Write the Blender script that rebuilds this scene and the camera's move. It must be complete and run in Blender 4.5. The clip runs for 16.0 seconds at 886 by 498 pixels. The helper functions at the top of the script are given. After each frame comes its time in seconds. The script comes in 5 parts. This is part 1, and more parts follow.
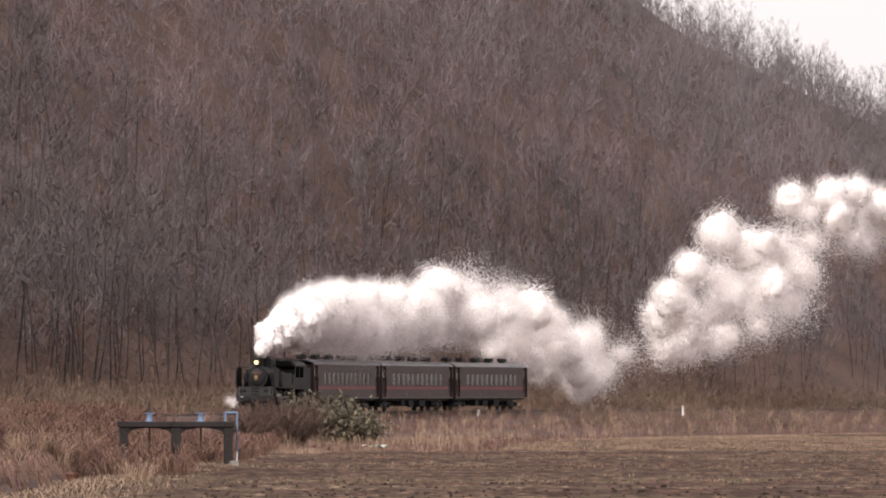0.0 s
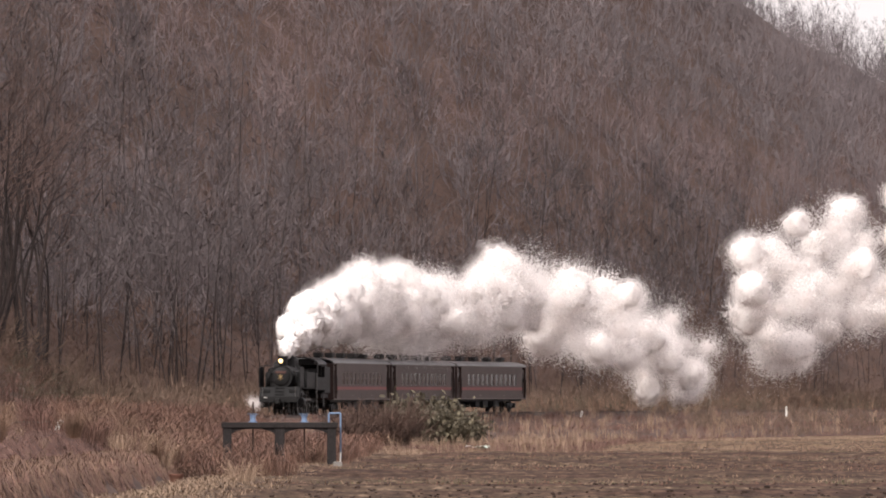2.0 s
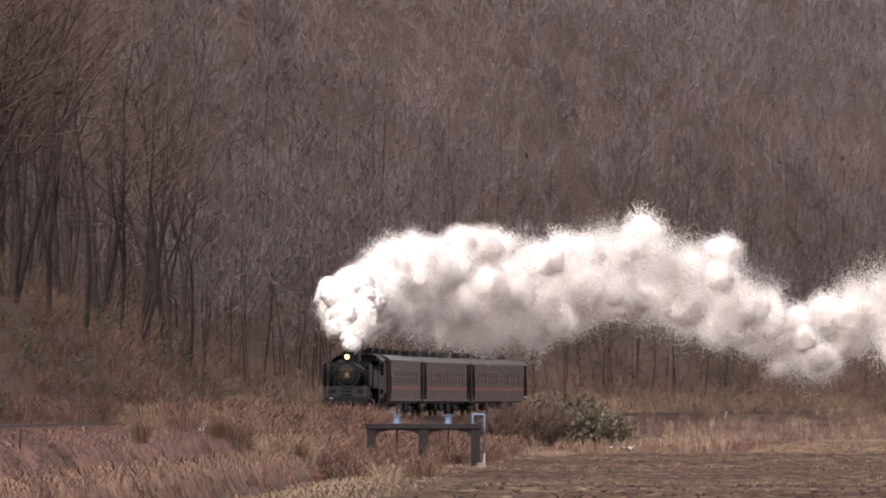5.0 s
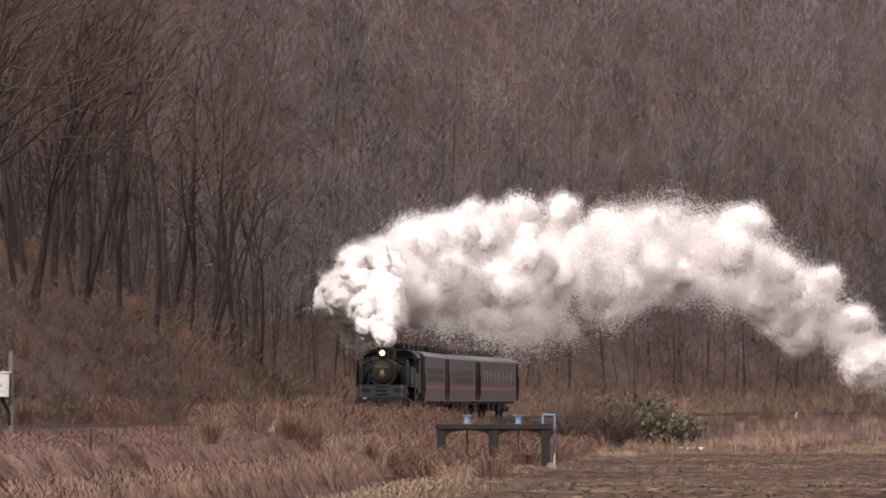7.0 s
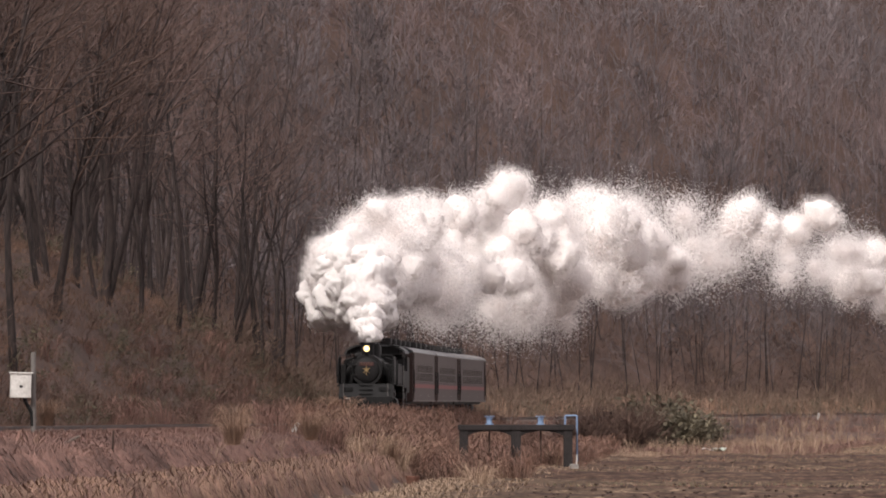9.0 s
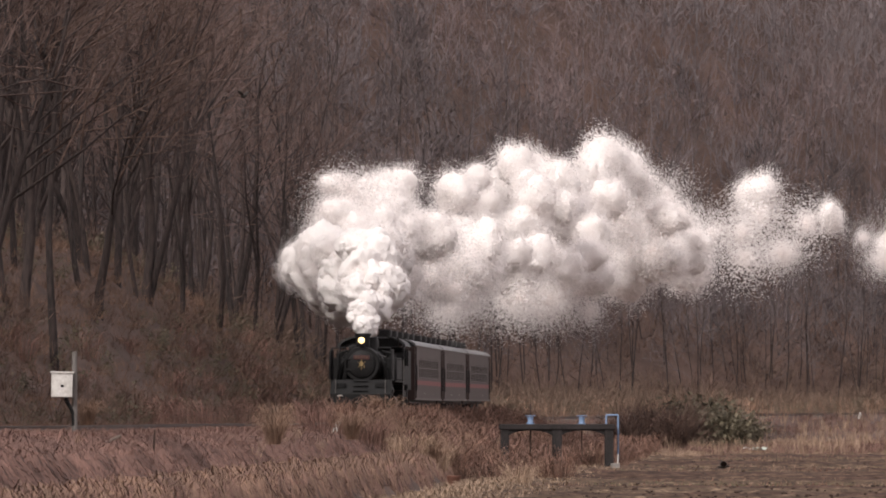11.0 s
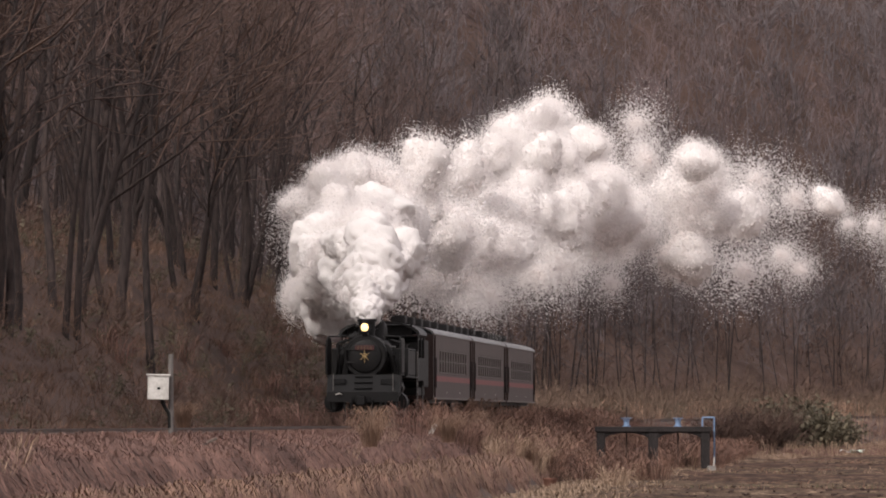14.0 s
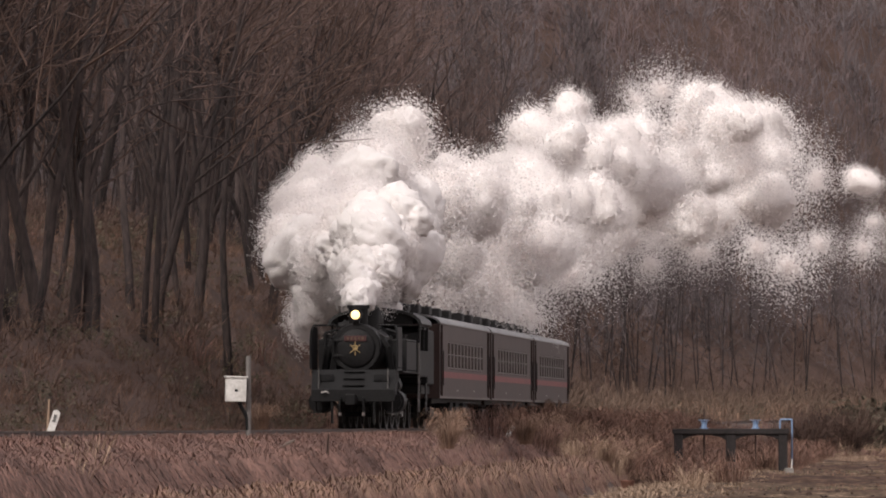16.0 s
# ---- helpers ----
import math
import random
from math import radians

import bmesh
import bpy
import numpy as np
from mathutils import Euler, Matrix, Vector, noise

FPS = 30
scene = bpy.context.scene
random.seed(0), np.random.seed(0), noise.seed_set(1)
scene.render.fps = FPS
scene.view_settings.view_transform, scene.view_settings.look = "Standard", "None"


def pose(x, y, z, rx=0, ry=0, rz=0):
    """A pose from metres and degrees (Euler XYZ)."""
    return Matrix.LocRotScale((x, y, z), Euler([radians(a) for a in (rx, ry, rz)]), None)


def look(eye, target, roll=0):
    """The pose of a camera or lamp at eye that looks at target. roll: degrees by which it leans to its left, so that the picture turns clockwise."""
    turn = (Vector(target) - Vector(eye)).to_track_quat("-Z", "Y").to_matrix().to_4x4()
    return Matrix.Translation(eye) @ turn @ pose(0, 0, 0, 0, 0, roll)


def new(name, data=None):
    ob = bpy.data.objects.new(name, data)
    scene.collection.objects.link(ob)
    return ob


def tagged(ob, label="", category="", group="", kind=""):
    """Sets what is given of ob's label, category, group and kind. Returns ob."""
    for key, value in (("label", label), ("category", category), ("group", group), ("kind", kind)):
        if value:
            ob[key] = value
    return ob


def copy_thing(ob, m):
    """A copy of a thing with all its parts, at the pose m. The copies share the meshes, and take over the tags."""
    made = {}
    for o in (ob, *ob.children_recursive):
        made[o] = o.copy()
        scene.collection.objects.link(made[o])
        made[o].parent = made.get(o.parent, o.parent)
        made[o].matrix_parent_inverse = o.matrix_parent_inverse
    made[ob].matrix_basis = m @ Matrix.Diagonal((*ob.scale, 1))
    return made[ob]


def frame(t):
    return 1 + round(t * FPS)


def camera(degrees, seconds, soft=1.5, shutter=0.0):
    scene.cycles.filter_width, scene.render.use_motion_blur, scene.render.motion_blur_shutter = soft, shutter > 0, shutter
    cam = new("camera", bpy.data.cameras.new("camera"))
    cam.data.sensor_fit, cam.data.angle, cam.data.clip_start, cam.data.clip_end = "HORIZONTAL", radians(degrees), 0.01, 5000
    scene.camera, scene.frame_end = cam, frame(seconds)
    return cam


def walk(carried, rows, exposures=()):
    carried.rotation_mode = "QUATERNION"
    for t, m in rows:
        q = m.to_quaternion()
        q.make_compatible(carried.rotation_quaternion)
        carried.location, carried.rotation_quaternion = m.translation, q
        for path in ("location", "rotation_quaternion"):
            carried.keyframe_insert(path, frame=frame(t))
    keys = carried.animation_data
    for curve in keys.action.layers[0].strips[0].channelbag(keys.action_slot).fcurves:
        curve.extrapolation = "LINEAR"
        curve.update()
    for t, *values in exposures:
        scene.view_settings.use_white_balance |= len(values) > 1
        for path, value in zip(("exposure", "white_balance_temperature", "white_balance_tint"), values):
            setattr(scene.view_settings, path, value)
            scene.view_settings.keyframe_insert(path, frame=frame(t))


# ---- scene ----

# ---------------------------------------------------------------- camera: a long lens on a tripod that pans with the train
FOV, FOCAL, EYE = 8.38, 10700.0, 2.5
cam = camera(FOV, 16.0, soft=1.9)
PAN = [
    (0.0, 983, 715.5), (0.5, 957, 716), (1.0, 911, 716), (1.5, 854, 716), (2.0, 799, 717), (2.5, 751, 717.2),
    (3.0, 722, 719), (3.5, 681, 719), (4.0, 637, 719), (4.5, 588, 719), (7.0, 419, 719.7), (7.5, 398, 720.2),
    (8.0, 388, 721.2), (10.5, 338, 720.3), (11.0, 307, 720), (11.5, 280, 720.2), (12.0, 251, 720), (12.5, 225, 720.3),
    (13.0, 199, 722), (13.5, 168, 722.3), (14.0, 137, 724.4), (14.5, 110, 726.8), (15.0, 73, 728), (15.5, 36, 728), (16.0, 0, 728),
]
walk(cam, [(t, pose(0, 0, EYE, 90 + math.degrees(math.atan((h - 441) / FOCAL)), 0, -math.degrees(math.atan(p / FOCAL)))) for t, p, h in PAN],
     exposures=[(0.0, 0.30), (4.5, 0.33), (8.0, 0.24), (11.0, 0.06), (16.0, -0.04)])

# ---------------------------------------------------------------- light: thin bright overcast
SUN_ELEV, SUN_AZ = 42.0, 215.0
world = bpy.data.worlds.new("sky")
scene.world = world
world.use_nodes = True
wn = world.node_tree.nodes
sky = wn.new("ShaderNodeTexSky")
sky.sky_type, sky.sun_disc = "NISHITA", False
sky.sun_elevation, sky.sun_rotation = radians(SUN_ELEV), radians(SUN_AZ)
sky.air_density, sky.dust_density, sky.ozone_density = 1.0, 5.0, 1.0
soften = wn.new("ShaderNodeMix")
soften.data_type = "RGBA"
soften.inputs["Factor"].default_value = 0.75
soften.inputs[7].default_value = (11.6, 10.45, 10.5, 1)
world.node_tree.links.new(sky.outputs["Color"], soften.inputs[6])
world.node_tree.links.new(soften.outputs[2], wn["Background"].inputs["Color"])
wn["Background"].inputs["Strength"].default_value = 0.094
sun = new("sun", bpy.data.lights.new("sun", "SUN"))
sun.data.energy, sun.data.angle, sun.data.color = 3.7, radians(18), (1.0, 0.935, 0.89)
az, el = radians(SUN_AZ), radians(SUN_ELEV)
sun.matrix_world = look((0, 0, 60), (-math.sin(az) * math.cos(el) * 10, -math.cos(az) * math.cos(el) * 10, 60 - 10 * math.sin(el)))


# ---------------------------------------------------------------- materials
def material(name, base, rough=0.8, metal=0.0, dark=None, scale=3.0, fine=40.0, bump=0.3, island=0.0, per_object=0.0, spec=0.3, coords="Object", stretch=(1, 1, 1)):
    """Base colour that drifts to a darker one at two scales, with a fine relief."""
    m = bpy.data.materials.new(name)
    m.use_nodes = True
    nt = m.node_tree
    n, l = nt.nodes, nt.links
    b = n["Principled BSDF"]
    b.inputs["Roughness"].default_value, b.inputs["Metallic"].default_value = rough, metal
    b.inputs["Specular IOR Level"].default_value = spec
    tc, mp = n.new("ShaderNodeTexCoord"), n.new("ShaderNodeMapping")
    mp.inputs["Scale"].default_value = stretch
    l.new(tc.outputs[coords], mp.inputs["Vector"])
    big, small = n.new("ShaderNodeTexNoise"), n.new("ShaderNodeTexNoise")
    big.inputs["Scale"].default_value, big.inputs["Detail"].default_value = scale, 5
    small.inputs["Scale"].default_value, small.inputs["Detail"].default_value = fine, 3
    for q in (big, small):
        l.new(mp.outputs["Vector"], q.inputs["Vector"])
    add = n.new("ShaderNodeMath")
    add.operation = "ADD"
    l.new(big.outputs["Fac"], add.inputs[0])
    l.new(small.outputs["Fac"], add.inputs[1])
    ramp = n.new("ShaderNodeValToRGB")
    dark = dark or tuple(0.55 * c for c in base)
    ramp.color_ramp.elements[0].position, ramp.color_ramp.elements[0].color = 0.38, (*dark, 1)
    ramp.color_ramp.elements[1].position, ramp.color_ramp.elements[1].color = 0.62, (*base, 1)
    half = n.new("ShaderNodeMath")
    half.operation = "MULTIPLY"
    half.inputs[1].default_value = 0.5
    l.new(add.outputs[0], half.inputs[0])
    l.new(half.outputs[0], ramp.inputs["Fac"])
    out = ramp.outputs["Color"]
    for amount, node, socket in ((island, "ShaderNodeNewGeometry", "Random Per Island"), (per_object, "ShaderNodeObjectInfo", "Random")):
        if amount:
            src = n.new(node)
            mr = n.new("ShaderNodeMapRange")
            mr.inputs["To Min"].default_value, mr.inputs["To Max"].default_value = 1 - amount, 1 + amount
            l.new(src.outputs[socket], mr.inputs["Value"])
            mul = n.new("ShaderNodeVectorMath")
            mul.operation = "SCALE"
            l.new(out, mul.inputs[0])
            l.new(mr.outputs["Result"], mul.inputs["Scale"])
            out = mul.outputs["Vector"]
    l.new(out, b.inputs["Base Color"])
    if bump:
        bp = n.new("ShaderNodeBump")
        bp.inputs["Strength"].default_value, bp.inputs["Distance"].default_value = bump, 0.02
        l.new(small.outputs["Fac"], bp.inputs["Height"])
        l.new(bp.outputs["Normal"], b.inputs["Normal"])
    return m


def field_material():
    """Red-brown earth in long uneven rows: damp furrows, dry crumbs, straw and a little green."""
    m = bpy.data.materials.new("field_rows")
    m.use_nodes = True
    n, l = m.node_tree.nodes, m.node_tree.links
    b = n["Principled BSDF"]
    b.inputs["Roughness"].default_value, b.inputs["Specular IOR Level"].default_value = 0.97, 0.1
    tc = n.new("ShaderNodeTexCoord")

    def cloud(stretch, scale, detail):
        mp, no = n.new("ShaderNodeMapping"), n.new("ShaderNodeTexNoise")
        mp.inputs["Scale"].default_value = stretch
        mp.inputs["Rotation"].default_value = (0, 0, radians(6))
        no.inputs["Scale"].default_value, no.inputs["Detail"].default_value, no.inputs["Roughness"].default_value = scale, detail, 0.65
        l.new(tc.outputs["Object"], mp.inputs["Vector"])
        l.new(mp.outputs["Vector"], no.inputs["Vector"])
        return no.outputs["Fac"]

    def ramp(fac, stops):
        r = n.new("ShaderNodeValToRGB")
        while len(r.color_ramp.elements) < len(stops):
            r.color_ramp.elements.new(0.5)
        for e, (at, c) in zip(r.color_ramp.elements, stops):
            e.position, e.color = at, (*c, 1)
        l.new(fac, r.inputs["Fac"])
        return r.outputs["Color"]

    def blend(fac, one, two):
        x = n.new("ShaderNodeMix")
        x.data_type = "RGBA"
        l.new(fac, x.inputs["Factor"])
        l.new(one, x.inputs[6])
        l.new(two, x.inputs[7])
        return x.outputs[2]

    rows = cloud((0.012, 0.07, 1), 1.0, 7)
    crumbs = cloud((1.3, 0.5, 1), 1.5, 6)
    earth = ramp(crumbs, ((0.34, (0.020, 0.0115, 0.009)), (0.50, (0.054, 0.031, 0.023)), (0.66, (0.110, 0.067, 0.049))))
    straw = ramp(crumbs, ((0.36, (0.038, 0.025, 0.018)), (0.56, (0.095, 0.065, 0.045)), (0.68, (0.26, 0.19, 0.13))))
    green = ramp(crumbs, ((0.40, (0.040, 0.034, 0.020)), (0.62, (0.10, 0.092, 0.050))))
    mask = ramp(rows, ((0.46, (0, 0, 0)), (0.55, (0.95, 0.95, 0.95))))
    weedy = ramp(cloud((0.012, 0.045, 1), 1.3, 5), ((0.58, (0, 0, 0)), (0.72, (0.4, 0.4, 0.4))))
    l.new(blend(weedy, blend(mask, earth, straw), green), b.inputs["Base Color"])
    bp = n.new("ShaderNodeBump")
    bp.inputs["Strength"].default_value, bp.inputs["Distance"].default_value = 0.4, 0.05
    l.new(crumbs, bp.inputs["Height"])
    l.new(bp.outputs["Normal"], b.inputs["Normal"])
    return m


def glow(name, colour, strength):
    m = bpy.data.materials.new(name)
    m.use_nodes = True
    b = m.node_tree.nodes["Principled BSDF"]
    b.inputs["Base Color"].default_value = (*colour, 1)
    b.inputs["Emission Color"].default_value = (*colour, 1)
    b.inputs["Emission Strength"].default_value = strength
    return m


def steam_material(name, colour, through_share, cover=1.0):
    """White droplets: part of the light is thrown back, part goes through."""
    m = bpy.data.materials.new(name)
    m.use_nodes = True
    n, l = m.node_tree.nodes, m.node_tree.links
    n.remove(n["Principled BSDF"])
    d, t, mix = n.new("ShaderNodeBsdfDiffuse"), n.new("ShaderNodeBsdfTranslucent"), n.new("ShaderNodeMixShader")
    d.inputs["Color"].default_value = t.inputs["Color"].default_value = (*colour, 1)
    mix.inputs["Fac"].default_value = through_share
    l.new(d.outputs[0], mix.inputs[1])
    l.new(t.outputs[0], mix.inputs[2])
    out = mix.outputs[0]
    if cover < 1:
        clear, skin = n.new("ShaderNodeBsdfTransparent"), n.new("ShaderNodeMixShader")
        skin.inputs["Fac"].default_value = cover
        l.new(clear.outputs[0], skin.inputs[1])
        l.new(out, skin.inputs[2])
        out = skin.outputs[0]
    l.new(out, n["Material Output"].inputs["Surface"])
    return m


M = {
    "litter": material("leaf_litter", (0.098, 0.059, 0.046), 0.95, dark=(0.044, 0.027, 0.022), scale=0.15, fine=3, bump=0.8),
    "earth": material("dark_earth", (0.060, 0.042, 0.034), 0.95, dark=(0.03, 0.022, 0.018), scale=3, fine=12, bump=0.8),
    "field": field_material(),
    "ploughed": material("ploughed_earth", (0.064, 0.040, 0.031), 0.95, dark=(0.024, 0.015, 0.012), scale=0.8, fine=4, bump=0.9, stretch=(0.4, 1, 1)),
    "brush": material("brown_brush", (0.165, 0.112, 0.084), 0.9, dark=(0.085, 0.060, 0.046), scale=0.15, fine=2, bump=0, island=0.35),
    "ballast": material("ballast_stone", (0.125, 0.095, 0.082), 0.95, dark=(0.05, 0.038, 0.033), scale=1.0, fine=14, bump=1.0),
    "sleeper": material("weathered_wood", (0.13, 0.10, 0.085), 0.9, dark=(0.06, 0.046, 0.04), scale=2, fine=20, per_object=0.2, stretch=(0.3, 2, 1)),
    "black": material("black_iron", (0.016, 0.0152, 0.0155), 0.6, dark=(0.007, 0.0068, 0.007), scale=1.2, fine=20, spec=0.2),
    "black_dull": material("dull_black", (0.014, 0.0138, 0.0145), 0.8, dark=(0.007, 0.0068, 0.007), scale=1.5, fine=20, spec=0.3),
    "wheel": material("oily_wheel", (0.045, 0.040, 0.036), 0.55, dark=(0.018, 0.016, 0.015), scale=2, fine=20),
    "grey_iron": material("worn_grey_steel", (0.22, 0.21, 0.20), 0.45, 0.5, dark=(0.11, 0.105, 0.10), scale=3, fine=30),
    "coach": material("brown_paint", (0.064, 0.040, 0.035), 0.5, dark=(0.044, 0.028, 0.025), scale=0.8, fine=18, bump=0.1, spec=0.22),
    "coach_trim": material("brown_trim", (0.13, 0.105, 0.095), 0.5, dark=(0.09, 0.07, 0.063), scale=0.8, fine=18, bump=0.1),
    "frame": material("window_frame", (0.125, 0.105, 0.098), 0.5, dark=(0.08, 0.067, 0.062), scale=1, fine=20, bump=0.1),
    "roof": material("grey_roof", (0.25, 0.25, 0.255), 0.5, dark=(0.15, 0.15, 0.15), scale=0.7, fine=15, bump=0.15),
    "roof_dark": material("sooty_roof", (0.05, 0.05, 0.05), 0.55, dark=(0.025, 0.025, 0.025), scale=0.7, fine=15, bump=0.15),
    "vent": material("sooty_ventilator", (0.035, 0.033, 0.033), 0.75, scale=2, fine=15, bump=0.15),
    "red": material("red_stripe", (0.23, 0.040, 0.042), 0.5, dark=(0.15, 0.03, 0.03), scale=1.0, fine=18, bump=0.05),
    "plate": material("plate_red", (0.075, 0.03, 0.03), 0.5, scale=4, fine=30),
    "gold": material("straw_gold", (0.50, 0.36, 0.17), 0.6, 0.2, dark=(0.33, 0.23, 0.11), scale=5, fine=30),
    "gold_dull": material("worn_gilt", (0.14, 0.09, 0.06), 0.6, 0.2, scale=5, fine=30),
    "brass": material("brass", (0.35, 0.24, 0.10), 0.4, 0.8, scale=5, fine=30),
    "white": material("dirty_white_paint", (0.70, 0.68, 0.65), 0.6, dark=(0.48, 0.46, 0.43), scale=2.5, fine=18, bump=0.15),
    "green_sheet": material("pale_green_plastic", (0.45, 0.52, 0.45), 0.5, scale=3, fine=18, bump=0.15),
    "steel": material("rail_steel", (0.10, 0.07, 0.058), 0.55, 0.3, dark=(0.05, 0.035, 0.03), scale=2, fine=30, bump=0.2),
    "rust": material("rusty_steel", (0.065, 0.040, 0.032), 0.85, scale=2, fine=30),
    "blue": material("pale_blue_paint", (0.20, 0.29, 0.44), 0.5, dark=(0.13, 0.19, 0.30), scale=3, fine=25, bump=0.1),
    "dark_concrete": material("stained_concrete", (0.034, 0.028, 0.028), 0.9, dark=(0.014, 0.012, 0.012), scale=1.2, fine=14, bump=0.5, stretch=(1.6, 1.6, 0.5)),
    "concrete": material("grey_concrete", (0.30, 0.28, 0.26), 0.9, scale=3, fine=25, bump=0.4),
    "pole": material("grey_pole", (0.19, 0.175, 0.165), 0.8, dark=(0.11, 0.10, 0.095), scale=2, fine=25, bump=0.3, stretch=(1, 1, 0.2)),
    "terracotta": material("terracotta", (0.18, 0.085, 0.06), 0.85, scale=5, fine=30),
    "feather": material("dark_feathers", (0.03, 0.024, 0.02), 0.8, scale=10, fine=60, bump=0.2),
    "bark": material("winter_bark", (0.062, 0.045, 0.041), 0.95, dark=(0.020, 0.016, 0.016), scale=0.6, fine=9, bump=0.8, per_object=0.25, stretch=(1, 1, 0.25)),
    "twig": material("bare_twigs", (0.136, 0.091, 0.080), 0.9, dark=(0.078, 0.052, 0.046), scale=0.1, fine=2, bump=0, island=0.3, per_object=0.15),
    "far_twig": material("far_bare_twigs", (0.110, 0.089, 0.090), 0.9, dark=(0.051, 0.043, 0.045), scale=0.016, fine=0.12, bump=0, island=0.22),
    # next two are lifted paler: distance haze painted over reddish and grey twigs
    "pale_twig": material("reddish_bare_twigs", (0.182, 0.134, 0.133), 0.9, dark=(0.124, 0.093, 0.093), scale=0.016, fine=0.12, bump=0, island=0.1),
    "hazed_twig": material("grey_bare_twigs", (0.188, 0.158, 0.164), 0.9, dark=(0.098, 0.085, 0.090), scale=0.02, fine=0.12, bump=0, island=0.1),
    "thicket": material("dark_thicket", (0.138, 0.089, 0.071), 0.9, dark=(0.058, 0.037, 0.031), scale=0.15, fine=2, bump=0, island=0.35),
    # dimmer than the other straw: shade of the trees is in the colour
    "bank_straw": material("bank_litter", (0.190, 0.116, 0.082), 0.9, dark=(0.084, 0.052, 0.038), scale=0.2, fine=2, bump=0, island=0.4),
    "straw": material("dead_grass", (0.222, 0.127, 0.103), 0.9, dark=(0.096, 0.055, 0.046), scale=0.35, fine=2, bump=0, island=0.35),
    "reed": material("dry_reeds", (0.222, 0.128, 0.095), 0.9, dark=(0.072, 0.041, 0.033), scale=0.5, fine=2, bump=0, island=0.4),
    "pale_straw": material("pale_straw", (0.38, 0.27, 0.19), 0.85, dark=(0.22, 0.15, 0.108), scale=0.4, fine=2, bump=0, island=0.3),
    "orange_straw": material("rusty_reeds", (0.27, 0.165, 0.115), 0.9, dark=(0.15, 0.098, 0.072), scale=0.2, fine=2, bump=0, island=0.35),
    "cut_straw": material("cut_straw", (0.33, 0.235, 0.165), 0.85, dark=(0.18, 0.125, 0.088), scale=0.3, fine=2, bump=0, island=0.3),
    "weed": material("thin_weeds", (0.15, 0.145, 0.075), 0.8, dark=(0.09, 0.085, 0.05), scale=0.3, fine=2, bump=0, island=0.35),
    "leaf": material("winter_leaves", (0.125, 0.105, 0.070), 0.75, dark=(0.062, 0.053, 0.038), scale=0.3, fine=2, bump=0, island=0.4),
    "steam": steam_material("steam", (0.88, 0.843, 0.828), 0.22),
    "droplets": steam_material("steam_droplets", (0.95, 0.912, 0.898), 0.5),
    "mist": steam_material("steam_mist", (0.96, 0.922, 0.908), 0.5, 0.6),
    "lamp": glow("headlight_glass", (1.0, 0.70, 0.30), 1.9),
}
g = bpy.data.materials.new("window_glass")
g.use_nodes = True
g.node_tree.nodes["Principled BSDF"].inputs["Base Color"].default_value = (0.03, 0.03, 0.032, 1)
g.node_tree.nodes["Principled BSDF"].inputs["Roughness"].default_value = 0.12
g.node_tree.nodes["Principled BSDF"].inputs["Transmission Weight"].default_value = 0.35
M["glass"] = g


# ---------------------------------------------------------------- mesh helpers
def rot_to(direction):
    return Vector(direction).to_track_quat("Z", "Y").to_matrix().to_4x4()


def box(bm, centre, size, bevel=0.0, rz=0.0, rx=0.0):
    got = bmesh.ops.create_cube(bm, size=1.0, matrix=pose(*centre, rx, 0, rz) @ Matrix.Diagonal((*size, 1)))
    if bevel:
        edges = {e for v in got["verts"] for e in v.link_edges}
        bmesh.ops.bevel(bm, geom=list(edges), offset=bevel, segments=2, affect="EDGES", profile=0.5)
    return bm


def rod(bm, a, b, r, r2=None, sides=12, caps=True):
    a, b = Vector(a), Vector(b)
    bmesh.ops.create_cone(bm, cap_ends=caps, cap_tris=False, segments=sides, radius1=r, radius2=r if r2 is None else r2,
                          depth=(b - a).length, matrix=Matrix.Translation((a + b) / 2) @ rot_to(b - a))
    return bm


def pipe(bm, points, r, sides=8):
    for a, b in zip(points[:-1], points[1:]):
        rod(bm, a, b, r, sides=sides)
    return bm


def prism(bm, outline, y0, y1):
    """A closed outline in x and z, drawn out along y."""
    a = [bm.verts.new((x, y0, z)) for x, z in outline]
    b = [bm.verts.new((x, y1, z)) for x, z in outline]
    bm.faces.new(a)
    bm.faces.new(b[::-1])
    for i in range(len(a)):
        j = (i + 1) % len(a)
        bm.faces.new((a[j], a[i], b[i], b[j]))
    return bm


def prism_x(bm, outline, x0, x1):
    """A closed outline in y and z, drawn out along x."""
    a = [bm.verts.new((x0, y, z)) for y, z in outline]
    b = [bm.verts.new((x1, y, z)) for y, z in outline]
    bm.faces.new(a)
    bm.faces.new(b[::-1])
    for i in range(len(a)):
        j = (i + 1) % len(a)
        bm.faces.new((a[j], a[i], b[i], b[j]))
    return bm


def part(name, bm, mat, parent=None, label="", smooth=False):
    bmesh.ops.recalc_face_normals(bm, faces=bm.faces)
    me = bpy.data.meshes.new(name)
    bm.to_mesh(me)
    bm.free()
    if smooth:
        me.shade_smooth()
        me.set_sharp_from_angle(angle=radians(35))
    me.materials.append(mat)
    ob = new(name, me)
    ob.parent = parent
    return tagged(ob, label)


def sheet(name, verts, faces, mat, parent=None, smooth=False):
    me = bpy.data.meshes.new(name)
    me.from_pydata(verts, [], faces)
    me.materials.append(mat)
    if smooth:
        me.shade_smooth()
    ob = new(name, me)
    ob.parent = parent
    return ob


def share(name, data, parent, m):
    """Another object on a mesh that is there already, under a parent."""
    ob = new(name, data)
    ob.parent = parent
    ob.matrix_basis = m
    return ob


def bm_new():
    return bmesh.new()


